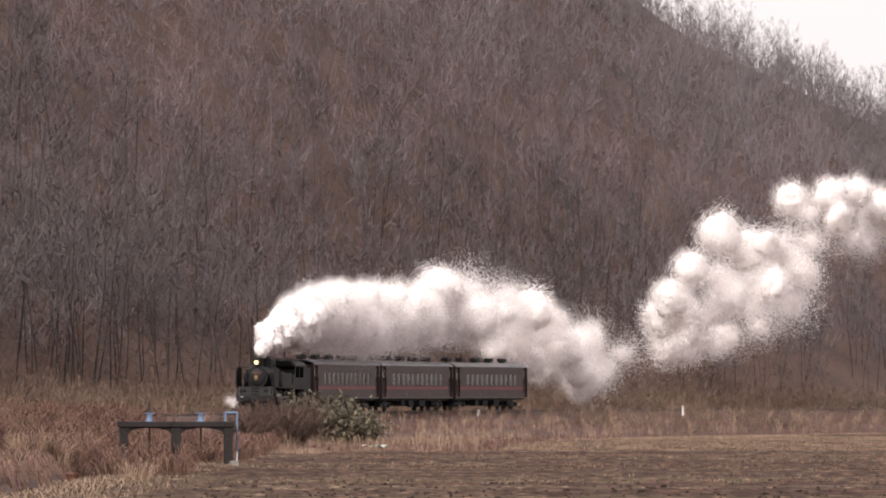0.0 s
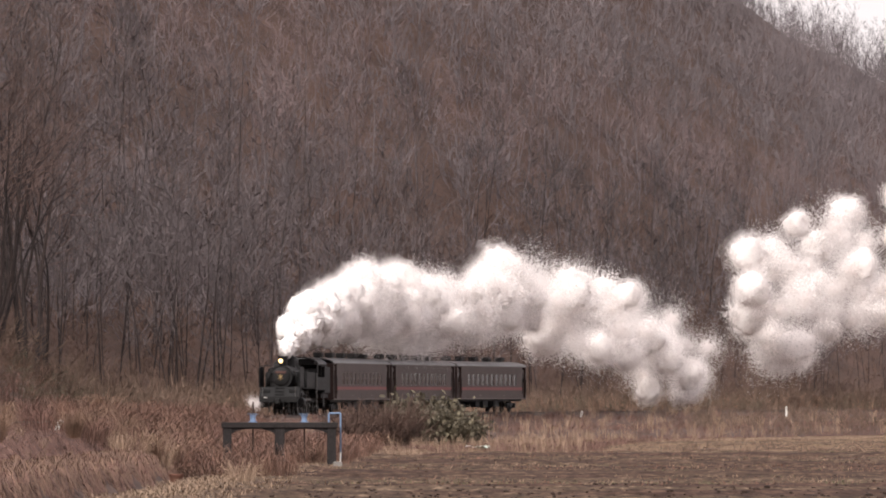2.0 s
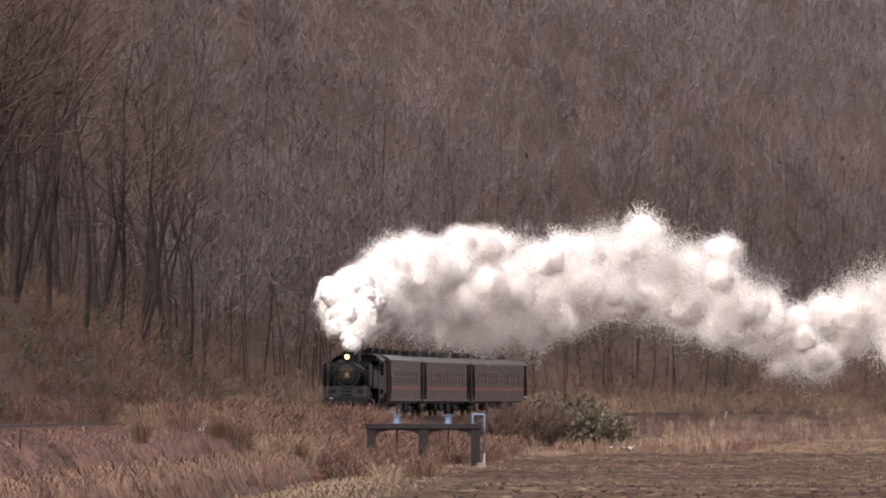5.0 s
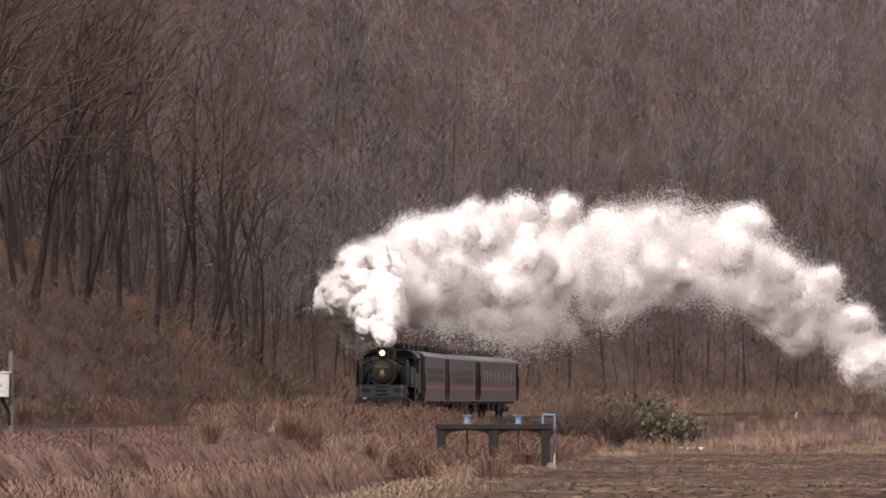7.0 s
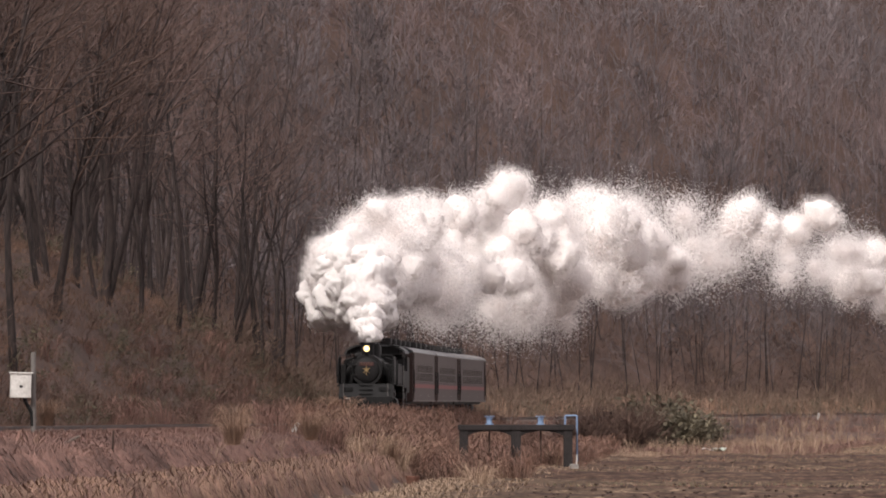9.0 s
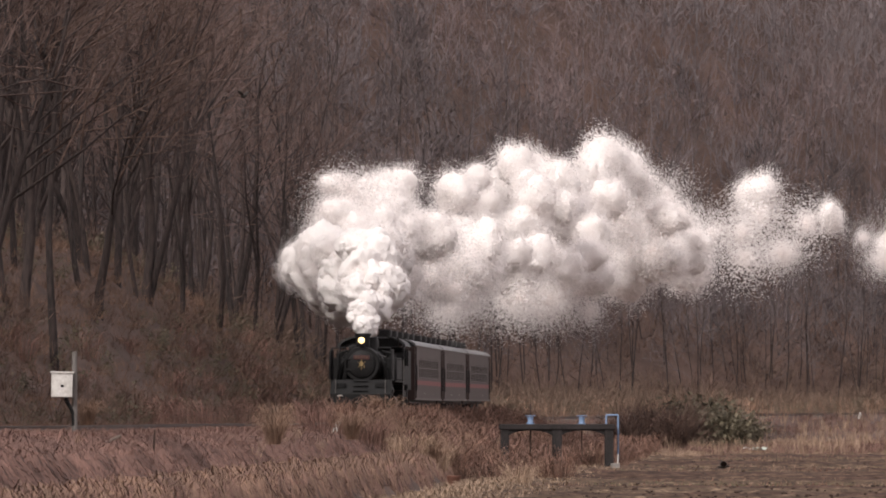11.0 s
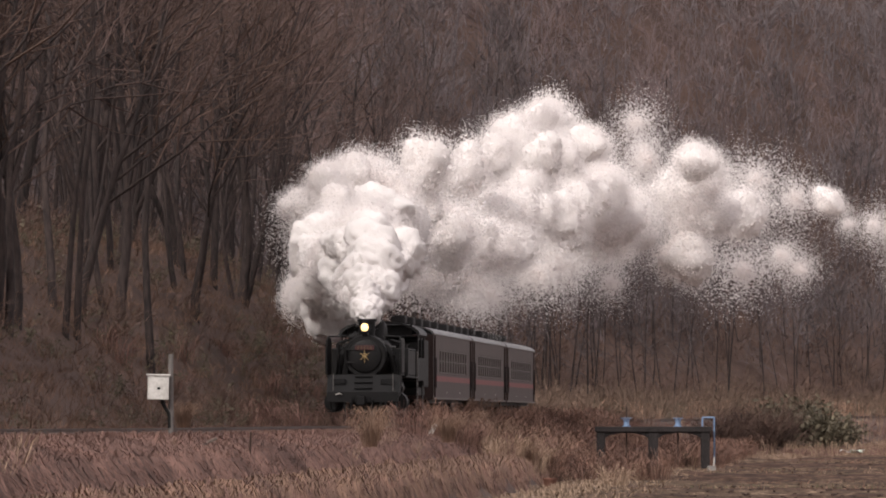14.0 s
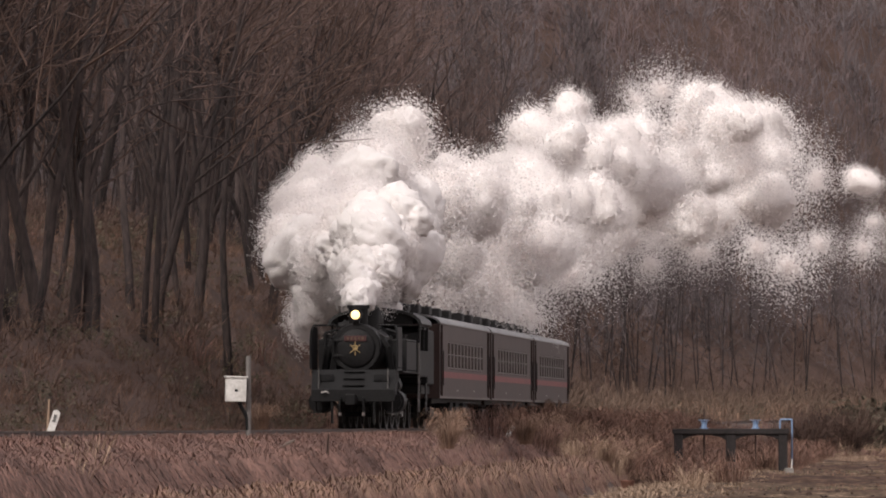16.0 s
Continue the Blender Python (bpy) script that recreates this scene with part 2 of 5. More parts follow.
# ---------------------------------------------------------------- the line of the railway: s metres along it, the lamp of the engine starts at s = 0
KNOTS = ([-420, -200, -85, -45, -10, 20, 50, 80, 110, 340, 480], [0.80, 0.52, 0.416, 0.371, 0.292, 0.226, 0.142, 0.097, 0.090, 0.088, 0.088])
LINE_S = np.arange(-400.0, 420.0, 1.0)
_psi = np.convolve(np.pad(np.interp(LINE_S, *KNOTS), 7, mode="edge"), np.ones(15) / 15, "valid")
_mid = (_psi[1:] + _psi[:-1]) / 2
LINE_X = np.concatenate([[0], np.cumsum(-np.sin(_mid))])
LINE_Y = np.concatenate([[0], np.cumsum(-np.cos(_mid))])
LINE_X += 24.7 - LINE_X[400]
LINE_Y += 403.5 - LINE_Y[400]


def rail_z(s):
    return EYE + np.interp(s, [-400, -85, 20, 130, 255, 320, 420], [-0.35, -0.44, -0.62, -0.67, -0.475, -0.30, -0.25])


def line(s, side=0.0, up=0.0):
    """The place at s, side metres to the camera's side of the line."""
    h = np.interp(s, LINE_S, _psi)
    return (float(np.interp(s, LINE_S, LINE_X) + side * np.cos(h)), float(np.interp(s, LINE_S, LINE_Y) - side * np.sin(h)), float(rail_z(s) + up))


def vehicle(s, half):
    a, b = Vector(line(s + half)), Vector(line(s - half))
    d, c = a - b, (a + b) / 2
    return Matrix.Translation(c) @ pose(0, 0, 0, 0, 0, math.degrees(math.atan2(-d.x, d.y))) @ pose(0, 0, 0, math.degrees(math.atan2(d.z, d.xy.length)))


def run(t):
    """How far the engine's lamp has gone along the line."""
    return 14.0 * t + 0.0106 * t * t


# ---------------------------------------------------------------- ground
def nearest(xs, ys):
    """Station and signed distance from the line (plus: behind it, seen from the camera) for arrays of places."""
    out_s, out_w = np.empty(xs.shape), np.empty(xs.shape)
    px, py, ph, ps = LINE_X[::4], LINE_Y[::4], _psi[::4], LINE_S[::4]
    flat_x, flat_y = xs.ravel(), ys.ravel()
    fs, fw = out_s.ravel(), out_w.ravel()
    for i in range(0, len(flat_x), 20000):
        x, y = flat_x[i:i + 20000, None], flat_y[i:i + 20000, None]
        k = np.argmin((x - px) ** 2 + (y - py) ** 2, axis=1)
        dx, dy = x[:, 0] - px[k], y[:, 0] - py[k]
        fs[i:i + 20000] = ps[k] + dx * -np.sin(ph[k]) + dy * -np.cos(ph[k])
        fw[i:i + 20000] = -(dx * np.cos(ph[k]) - dy * np.sin(ph[k]))
    return fs.reshape(xs.shape), fw.reshape(xs.shape)


def smooth01(v):
    v = np.clip(v, 0, 1)
    return v * v * (3 - 2 * v)


def waves(x, y, seed, size):
    """A cheap rolling noise, about -1 to 1."""
    rng = np.random.RandomState(seed)
    z = 0
    for k in range(7):
        a, f, p = rng.uniform(0, 6.28), rng.uniform(0.6, 1.8) / size, rng.uniform(0, 6.28)
        z = z + np.sin((x * np.cos(a) + y * np.sin(a)) * f * 6.28 + p)
    return z / 3.5


def ground_z(x, y):
    x, y = np.asarray(x, float), np.asarray(y, float)
    s, w = nearest(x, y)
    rz = rail_z(s)
    near = smooth01((s - 42) / 48)                      # where the hill comes down to the line
    bed = rz - 0.27
    # the camera's side: shoulder, slope, then the field
    foot = 7.0 + 15.0 * smooth01((50 - s) / 90)
    ridge = smooth01((s - 165) / 50)
    front = bed * (1 - ridge) * np.interp((-w - 2.0) / (foot - 2.0), [0, 0.06, 0.40, 0.62, 0.9, 1.0], [1, 0.97, 0.50, 0.42, 0.03, 0])
    # nearer the camera a second, lower ridge of grass runs along a narrow ditch
    front = front + bed * ridge * np.interp((-w - 2.0) / (foot - 2.0), [0, 0.08, 0.30, 0.50, 0.64, 0.76, 0.86, 0.97, 1.0], [1, 0.98, 0.80, 0.20, 0.48, 0.68, 0.62, 0.06, 0])
    # a ditch in the reeds beside the field's edge
    front = front - 0.5 * np.exp(-((-w - foot) / 1.6) ** 2) * smooth01((s - 60) / 60)
    # behind: a bank with woods above it, or level scrub and then the hill
    bank = np.interp(s, [60, 110, 150, 205, 245], [3, 5.5, 7.0, 6.3, 4.4]) * smooth01((w - 3.2) / 8.5) + 0.17 * np.maximum(w - 9, 0)
    u = x / np.maximum(y, 60)
    crest = 720 * np.interp(u, [-0.3, 0.03, 0.08, 0.107, 0.131, 0.149, 0.165, 0.2, 0.4], [0.135, 0.118, 0.106, 0.088, 0.0745, 0.0690, 0.0635, 0.050, 0.028])
    q = np.clip((w - 22) / (0.62 * np.maximum(720 - np.interp(s, LINE_S, LINE_Y), 150)), 0, 1)
    flat = 0.5 * smooth01((w - 4) / 10) + crest * q * (1.25 - 0.25 * q) * (1 - 0.5 * smooth01((y - 690) / 300))
    rise = np.where(w > 3, near * np.maximum(bank, flat) + (1 - near) * flat, 0)
    behind = bed + np.minimum(rise, 150) + 0.8 * waves(x, y, 3, 60) * smooth01((w - 12) / 30) + 2.0 * waves(x, y, 6, 150) * smooth01((w - 50) / 120) + 0.12 * waves(x, y, 9, 6) * smooth01((w - 4) / 6)
    z = np.where(w > 0, behind, front)
    z = z + 0.05 * waves(x, y, 5, 9) * smooth01((-w - 3) / 4)
    return z


def build_ground():
    xs = np.concatenate([[-4000, -1500, -500, -250], np.arange(-140, -32, 5), np.arange(-32, 62, 1.0), np.arange(62, 260, 4), [300, 450, 900, 2000, 4000]])
    ys = np.concatenate([[-3000, -800, -200, -60, -10, 20, 40, 60], np.arange(75, 300, 1.5), np.arange(300, 480, 2.0), np.arange(480, 900, 6), [950, 1100, 1500, 2500, 4500]])
    gx, gy = np.meshgrid(xs, ys)
    gz = ground_z(gx, gy)
    v = np.stack([gx, gy, gz], -1).reshape(-1, 3)
    nx, ny = len(xs), len(ys)
    i = (np.arange(ny - 1)[:, None] * nx + np.arange(nx - 1)[None]).ravel()
    f = np.stack([i, i + 1, i + nx + 1, i + nx], 1)
    ob = sheet("ground", v.tolist(), f.tolist(), M["litter"], smooth=True)
    return tagged(ob, "brown winter ground of litter and dry earth", "ground", kind="structure")


build_ground()


# ---------------------------------------------------------------- plants, grown as plain arrays
def fast_mesh(name, verts, tris, mats, slots=None):
    me = bpy.data.meshes.new(name)
    verts, tris = np.asarray(verts, np.float32), np.asarray(tris, np.int32)
    me.vertices.add(len(verts))
    me.vertices.foreach_set("co", verts.ravel())
    me.loops.add(tris.size)
    me.loops.foreach_set("vertex_index", tris.ravel())
    me.polygons.add(len(tris))
    me.polygons.foreach_set("loop_start", np.arange(0, tris.size, 3, dtype=np.int32))
    for m in mats:
        me.materials.append(m)
    if slots is not None:
        me.polygons.foreach_set("material_index", np.asarray(slots, np.int32))
    me.update(calc_edges=True)
    return me


class Grown:
    """Collects tubes and ribbons as triangles."""

    def __init__(self):
        self.v, self.f, self.n = [], [], 0

    def put(self, verts, tris):
        self.v.append(np.asarray(verts, float))
        self.f.append(np.asarray(tris, int) + self.n)
        self.n += len(verts)

    def tube(self, pts, radii, sides):
        pts = np.asarray(pts, float)
        k = len(pts)
        d = np.gradient(pts, axis=0)
        d /= np.linalg.norm(d, axis=1)[:, None] + 1e-9
        ref = np.where(np.abs(d[:, 2:3]) > 0.9, [[1.0, 0, 0]], [[0, 0, 1.0]])
        a = np.cross(d, ref)
        a /= np.linalg.norm(a, axis=1)[:, None] + 1e-9
        b = np.cross(d, a)
        ang = np.arange(sides) * 2 * np.pi / sides
        ring = pts[:, None] + np.asarray(radii)[:, None, None] * (np.cos(ang)[None, :, None] * a[:, None] + np.sin(ang)[None, :, None] * b[:, None])
        i = (np.arange(k - 1)[:, None] * sides + np.arange(sides)[None])
        j = (np.arange(k - 1)[:, None] * sides + (np.arange(sides)[None] + 1) % sides)
        i, j = i.ravel(), j.ravel()
        self.put(ring.reshape(-1, 3), np.concatenate([np.stack([i, j, j + sides], 1), np.stack([i, j + sides, i + sides], 1)]))

    def ribbon(self, a, b, wide, rng):
        a, b = np.asarray(a, float), np.asarray(b, float)
        d = b - a
        side = np.cross(d, rng.normal(size=3))
        side *= wide / 2 / (np.linalg.norm(side) + 1e-9)
        self.put([a - side, a + side, b], [[0, 1, 2]])

    def arrays(self):
        return np.concatenate(self.v), np.concatenate(self.f)


def wander(rng, start, way, length, steps, bend, up):
    pts, p, d = [np.array(start, float)], np.array(start, float), np.array(way, float)
    for _ in range(steps):
        d = d + rng.normal(size=3) * bend + np.array([0, 0, up])
        d /= np.linalg.norm(d)
        p = p + d * length / steps
        pts.append(p)
    return np.array(pts)


def branch_off(rng, pts, share, spread):
    k = share * (len(pts) - 1)
    i = min(int(k), len(pts) - 2)
    at = pts[i] + (pts[i + 1] - pts[i]) * (k - i)
    along = pts[i + 1] - pts[i]
    along /= np.linalg.norm(along)
    out = rng.normal(size=3)
    out -= along * out.dot(along)
    out /= np.linalg.norm(out)
    d = along * math.cos(spread) + out * math.sin(spread)
    return at, d


def grow_tree(seed, tall, girth, limbs, fine, forks=1, low=0.35, lean=0.05, far=False, spread=1.0, tilt=0.0):
    rng = np.random.RandomState(seed)
    wood, twigs = Grown(), Grown()
    stems = []
    base_way = np.array([tilt + rng.normal() * lean, rng.normal() * lean, 1.0])
    stem = wander(rng, (0, 0, -0.5), base_way, tall * (0.95 if forks == 1 else 0.97), 5 if far else 9, 0.05 if far else 0.06, 0.03)
    n = len(stem)
    wood.tube(stem, girth * (1 - 0.88 * np.linspace(0, 1, n) ** 0.8), 3 if far else 6)
    stems.append((stem, girth, tall))
    for k in range(forks - 1):
        share = rng.uniform(0.04, 0.35)
        at, d = branch_off(rng, stem, share, rng.uniform(0.18, 0.4))
        length = tall * (1 - share) * rng.uniform(0.75, 0.95)
        sub = wander(rng, at, d, length, 8, 0.06, 0.05)
        wood.tube(sub, girth * 0.72 * (1 - 0.88 * np.linspace(0, 1, 9) ** 0.8), 5)
        stems.append((sub, girth * 0.7, length))
    for st, g, ln in stems:
        for k in range(limbs):
            share = low + (0.97 - low) * (k + rng.uniform(0, 0.9)) / limbs
            at, d = branch_off(rng, st, share, rng.uniform(0.45, 0.95))
            length = spread * ln * (0.50 - 0.36 * share) * rng.uniform(0.7, 1.25)
            g2 = g * (0.42 - 0.30 * share)
            if far:
                limb = wander(rng, at, d, length, 2, 0.14, 0.16)
                twigs.ribbon(limb[0], limb[1] + (limb[1] - limb[0]) * 0.3, 2.2 * g2, rng)
                twigs.ribbon(limb[1], limb[2], 1.4 * g2, rng)
            else:
                limb = wander(rng, at, d, length, 5, 0.13, 0.07)
                wood.tube(limb, g2 * (1 - 0.85 * np.linspace(0, 1, 6)), 4)
            for b in range(fine):
                share2 = 0.2 + 0.8 * (b + rng.uniform(0, 0.9)) / fine
                at2, d2 = branch_off(rng, limb, min(share2, 0.99), rng.uniform(0.4, 0.9))
                length2 = length * (0.6 - 0.3 * share2) * rng.uniform(0.7, 1.3) + 0.3
                if far:
                    end = at2 + d2 * length2 + np.array([0, 0, 0.25 * length2])
                    twigs.ribbon(at2, end, 0.05, rng)
                    for c in range(3):
                        q = at2 + (end - at2) * rng.uniform(0.2, 1)
                        twigs.ribbon(q, q + (d2 * 0.6 + rng.normal(size=3) * 0.5 + np.array([0, 0, 0.5])) * rng.uniform(0.6, 1.4), 0.085, rng)
                else:
                    br = wander(rng, at2, d2, length2, 3, 0.16, 0.06)
                    twigs.tube(br, np.array([0.02, 0.015, 0.011, 0.006]) * (0.6 + length2 / 3), 3)
                    for c in range(7):
                        q, dq = branch_off(rng, br, rng.uniform(0.15, 0.98), rng.uniform(0.35, 0.9))
                        e = q + (dq + np.array([0, 0, 0.15])) * rng.uniform(0.35, 1.0)
                        twigs.ribbon(q, e, 0.017, rng)
                        for _ in range(1):
                            q2 = q + (e - q) * rng.uniform(0.3, 0.9)
                            twigs.ribbon(q2, q2 + (dq * 0.5 + rng.normal(size=3) * 0.5) * rng.uniform(0.2, 0.55), 0.013, rng)
    return wood.arrays(), twigs.arrays()


def strew(templates, places, turn, size, tall=None, lean=None):
    """Copies of array templates (verts, tris) at places, each turned and scaled, joined."""
    vs, fs, n = [], [], 0
    rng = np.random.RandomState(5)
    pick = rng.randint(0, len(templates), len(places))
    for k, (tv, tf) in enumerate(templates):
        idx = np.nonzero(pick == k)[0]
        if not len(idx):
            continue
        c, s = np.cos(turn[idx]), np.sin(turn[idx])
        sz = size[idx]
        sh = sz if tall is None else tall[idx]
        x = (tv[None, :, 0] * c[:, None] - tv[None, :, 1] * s[:, None]) * sz[:, None]
        y = (tv[None, :, 0] * s[:, None] + tv[None, :, 1] * c[:, None]) * sz[:, None]
        z = tv[None, :, 2] * sh[:, None]
        if lean is not None:
            x = x + lean[idx, 0:1] * z * np.abs(z)
            y = y + lean[idx, 1:2] * z * np.abs(z)
        v = np.stack([x, y, z], -1) + places[idx][:, None]
        f = tf[None] + (np.arange(len(idx)) * len(tv))[:, None, None] + n
        vs.append(v.reshape(-1, 3))
        fs.append(f.reshape(-1, 3))
        n += len(idx) * len(tv)
    return np.concatenate(vs), np.concatenate(fs)


def scatter_line(rng, count, s_range, w_range):
    """Places on the ground beside the line; w is plus behind it."""
    s = rng.uniform(*s_range, count)
    w = rng.uniform(*w_range, count)
    h = np.interp(s, LINE_S, _psi)
    x = np.interp(s, LINE_S, LINE_X) - w * np.cos(h)
    y = np.interp(s, LINE_S, LINE_Y) + w * np.sin(h)
    return np.stack([x, y, ground_z(x, y)], 1), s, w


# far woods: thousands of bare trees on the hill
def far_woods():
    rng = np.random.RandomState(21)
    trees = [grow_tree(100 + k, rng.uniform(12.5, 17.5), rng.uniform(0.08, 0.14), 10, 5, low=rng.uniform(0.22, 0.42), lean=0.07, far=True) for k in range(9)]
    pts = []
    y = 235.0
    while y < 860:
        gap = 3.5 + np.interp(y, [235, 560, 860], [0, 1.1, 0.6])
        for x in np.arange(-0.10 * y - 5, 0.185 * y + 8, gap):
            pts.append((x + rng.uniform(-0.5, 0.5) * gap, y + rng.uniform(-0.5, 0.5) * gap))
        y += gap * 1.15
    pts = np.array(pts)
    s, w = nearest(pts[:, 0], pts[:, 1])
    near = smooth01((s - 42) / 48)
    edge = near * 25 + (1 - near) * (17 + 5 * waves(pts[:, 0], pts[:, 1], 12, 30))
    keep = (w > edge) & (s < 170)
    pts = pts[keep]
    n = len(pts)
    places = np.column_stack([pts, ground_z(pts[:, 0], pts[:, 1]) - 0.2])
    turn, size = rng.uniform(0, 6.28, n), rng.uniform(0.75, 1.12, n) * (1 + 0.12 * waves(pts[:, 0], pts[:, 1], 31, 50)) * np.interp(pts[:, 1], [430, 560, 690], [1.0, 0.74, 0.46])
    # further behind the line, trees get the paler colours with haze painted in
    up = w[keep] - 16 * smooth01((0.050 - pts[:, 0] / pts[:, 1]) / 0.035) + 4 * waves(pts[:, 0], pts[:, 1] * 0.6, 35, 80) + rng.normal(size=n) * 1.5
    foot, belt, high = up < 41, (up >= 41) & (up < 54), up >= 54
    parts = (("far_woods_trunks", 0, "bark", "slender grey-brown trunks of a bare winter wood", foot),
             ("hill_trunks", 0, "hazed_twig", "thin trunks of the bare wood up the hill, paled with painted haze", ~foot),
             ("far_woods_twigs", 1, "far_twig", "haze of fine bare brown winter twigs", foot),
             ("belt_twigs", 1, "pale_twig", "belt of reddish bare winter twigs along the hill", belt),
             ("hill_twigs", 1, "hazed_twig", "bare winter twigs up the hill, greyed with painted haze", high))
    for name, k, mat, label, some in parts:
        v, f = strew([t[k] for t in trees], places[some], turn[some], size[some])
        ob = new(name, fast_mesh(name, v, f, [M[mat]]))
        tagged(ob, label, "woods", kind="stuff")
    return n


# the trees on the bank beside the line, each a thing of its own
def bank_trees():
    rng = np.random.RandomState(8)
    kinds = []
    for k in range(10):
        (wv, wf), (tv, tf) = grow_tree(300 + k, rng.uniform(13.5, 18.5), rng.uniform(0.13, 0.21), 8, 5, forks=(1, 2, 3, 1, 2)[k % 5], low=rng.uniform(0.3, 0.5), lean=0.09)
        kinds.append((fast_mesh("trunk", wv, wf, [M["bark"]]), fast_mesh("crown", tv, tf, [M["twig"]])))
    spots, s, w = scatter_line(rng, 1500, (62, 345), (8.2, 27))
    kept = []
    for p, w1 in zip(spots, w):
        gap = 2.4 + 0.06 * w1
        if all((p[0] - q[0]) ** 2 + ((p[1] - q[1]) * 0.8) ** 2 > gap * gap for q in kept):
            kept.append(p)
        if len(kept) >= 215:
            break
    for u, y in ((-0.0498, 188), (-0.0478, 190), (-0.0352, 200), (-0.071, 166), (-0.059, 178)):
        kept.append((u * y, y, float(ground_z(u * y, y))))
    for p in kept:
        k = rng.randint(len(kinds))
        tree = new("bare_tree")
        tree.matrix_basis = pose(p[0], p[1], p[2] - 0.1, rng.normal() * 2.5, rng.normal() * 2.5, rng.uniform(0, 360)) @ Matrix.Scale(rng.uniform(0.75, 1.1), 4)
        for name, me in zip(("trunk", "crown"), kinds[k]):
            share(name, me, tree, Matrix.Identity(4))
        tagged(tree, "leafless tree with dark slender trunk and fine twigs on the bank", "tree", "trees on the bank")
    # the stout forked trees at the foot of the wood, whose limbs reach out over the line
    stout = []
    for k in range(5):
        (wv, wf), (tv, tf) = grow_tree(340 + k, rng.uniform(14, 17), rng.uniform(0.21, 0.26), 9, 7, forks=(3, 2, 3, 2, 1)[k], low=0.28, lean=0.05, spread=1.35, tilt=0.07)
        stout.append((fast_mesh("trunk", wv, wf, [M["bark"]]), fast_mesh("crown", tv, tf, [M["thicket"]])))
    for k, (u, y) in enumerate(((-0.0505, 172), (-0.0365, 178), (-0.0545, 182), (-0.072, 160), (-0.0405, 196), (-0.062, 168), (-0.0335, 206), (-0.080, 156), (-0.0455, 214), (-0.0265, 228), (-0.0305, 240), (-0.0205, 252), (-0.091, 150), (-0.0225, 268))):
        x = u * y
        x -= max(0.0, 8.3 - float(nearest(np.array([x]), np.array([y]))[1][0]))
        tree = new("bare_tree")
        tree.matrix_basis = pose(x, y, float(ground_z(x, y)) - 0.1, 0, 0, rng.uniform(-35, 35)) @ Matrix.Scale(rng.uniform(0.85, 1.05), 4)
        for name, me in zip(("trunk", "crown"), stout[k % 5]):
            share(name, me, tree, Matrix.Identity(4))
        tagged(tree, "stout leafless forked tree leaning out over the line", "tree", "trees on the bank")


# grass, reeds and brush
def tuft(seed, blades, tall, spread, droop, wide):
    rng = np.random.RandomState(seed)
    v, f = [], []
    for k in range(blades):
        a, r = rng.uniform(0, 6.28), rng.uniform(0, spread) ** 1.0
        h, out = tall * rng.uniform(0.55, 1.1), droop * rng.uniform(0.3, 1.2)
        d = np.array([math.cos(a), math.sin(a), 0])
        side = np.array([-d[1], d[0], 0]) * wide / 2
        turn = rng.uniform(0, 3.14)
        side = np.array([math.cos(turn), math.sin(turn), 0]) * wide / 2
        p0 = d * r + np.array([0, 0, -0.05])
        p1 = d * (r + out * 0.35) + np.array([0, 0, h * 0.72])
        p2 = d * (r + out) + np.array([0, 0, h * (1.0 - 0.35 * min(1.5, droop / tall))])
        n = len(v)
        v += [p0 - side * 0.7, p0 + side * 0.7, p1 + side, p1 - side, p2]
        f += [(n, n + 1, n + 2), (n, n + 2, n + 3), (n + 3, n + 2, n + 4)]
    return np.array(v), np.array(f)


def mound(seed, blades, tall, spread, droop, wide):
    """A clump of long dead blades that rise, bend over and hang."""
    rng = np.random.RandomState(seed)
    v, f = [], []
    sweep = rng.uniform(0, 6.28)
    for k in range(blades):
        a = rng.uniform(0, 6.28) if k % 3 else sweep + rng.normal() * 0.5
        d, r = np.array([math.cos(a), math.sin(a), 0]), rng.uniform(0, spread)
        h, out = tall * rng.uniform(0.55, 1.15), droop * rng.uniform(0.35, 1.2)
        t = rng.uniform(0, 3.14)
        side = np.array([math.cos(t), math.sin(t), 0.3]) * wide / 2
        p = [d * r - np.array([0, 0, 0.05]), d * (r + 0.22 * out) + np.array([0, 0, 0.78 * h]), d * (r + 0.6 * out) + np.array([0, 0, h]), d * (r + out) + np.array([0, 0, h * rng.uniform(0.35, 0.85)])]
        n = len(v)
        for q, s in zip(p[:3], (0.7, 1.0, 0.8)):
            v += [q - side * s, q + side * s]
        v.append(p[3])
        f += [(n, n + 1, n + 3), (n, n + 3, n + 2), (n + 2, n + 3, n + 5), (n + 2, n + 5, n + 4), (n + 4, n + 5, n + 6)]
    return np.array(v), np.array(f)


def matted(seed, blades, long, spread, wide):
    """Dead grass that lies combed over: thin single blades."""
    rng = np.random.RandomState(seed)
    v, f = [], []
    for k in range(blades):
        p = np.array([rng.uniform(-spread, spread), rng.uniform(-spread, spread), -0.03])
        a, h = rng.uniform(0, 6.28), long * rng.uniform(0.35, 0.95)
        tip = p + np.array([math.cos(a) * long * rng.uniform(0.2, 0.8), math.sin(a) * long * rng.uniform(0.2, 0.8), h])
        t = rng.uniform(0, 3.14)
        side = np.array([math.cos(t), math.sin(t), 0]) * wide
        n = len(v)
        v += [p - side, p + side, tip]
        f += [(n, n + 1, n + 2)]
    return np.array(v), np.array(f)


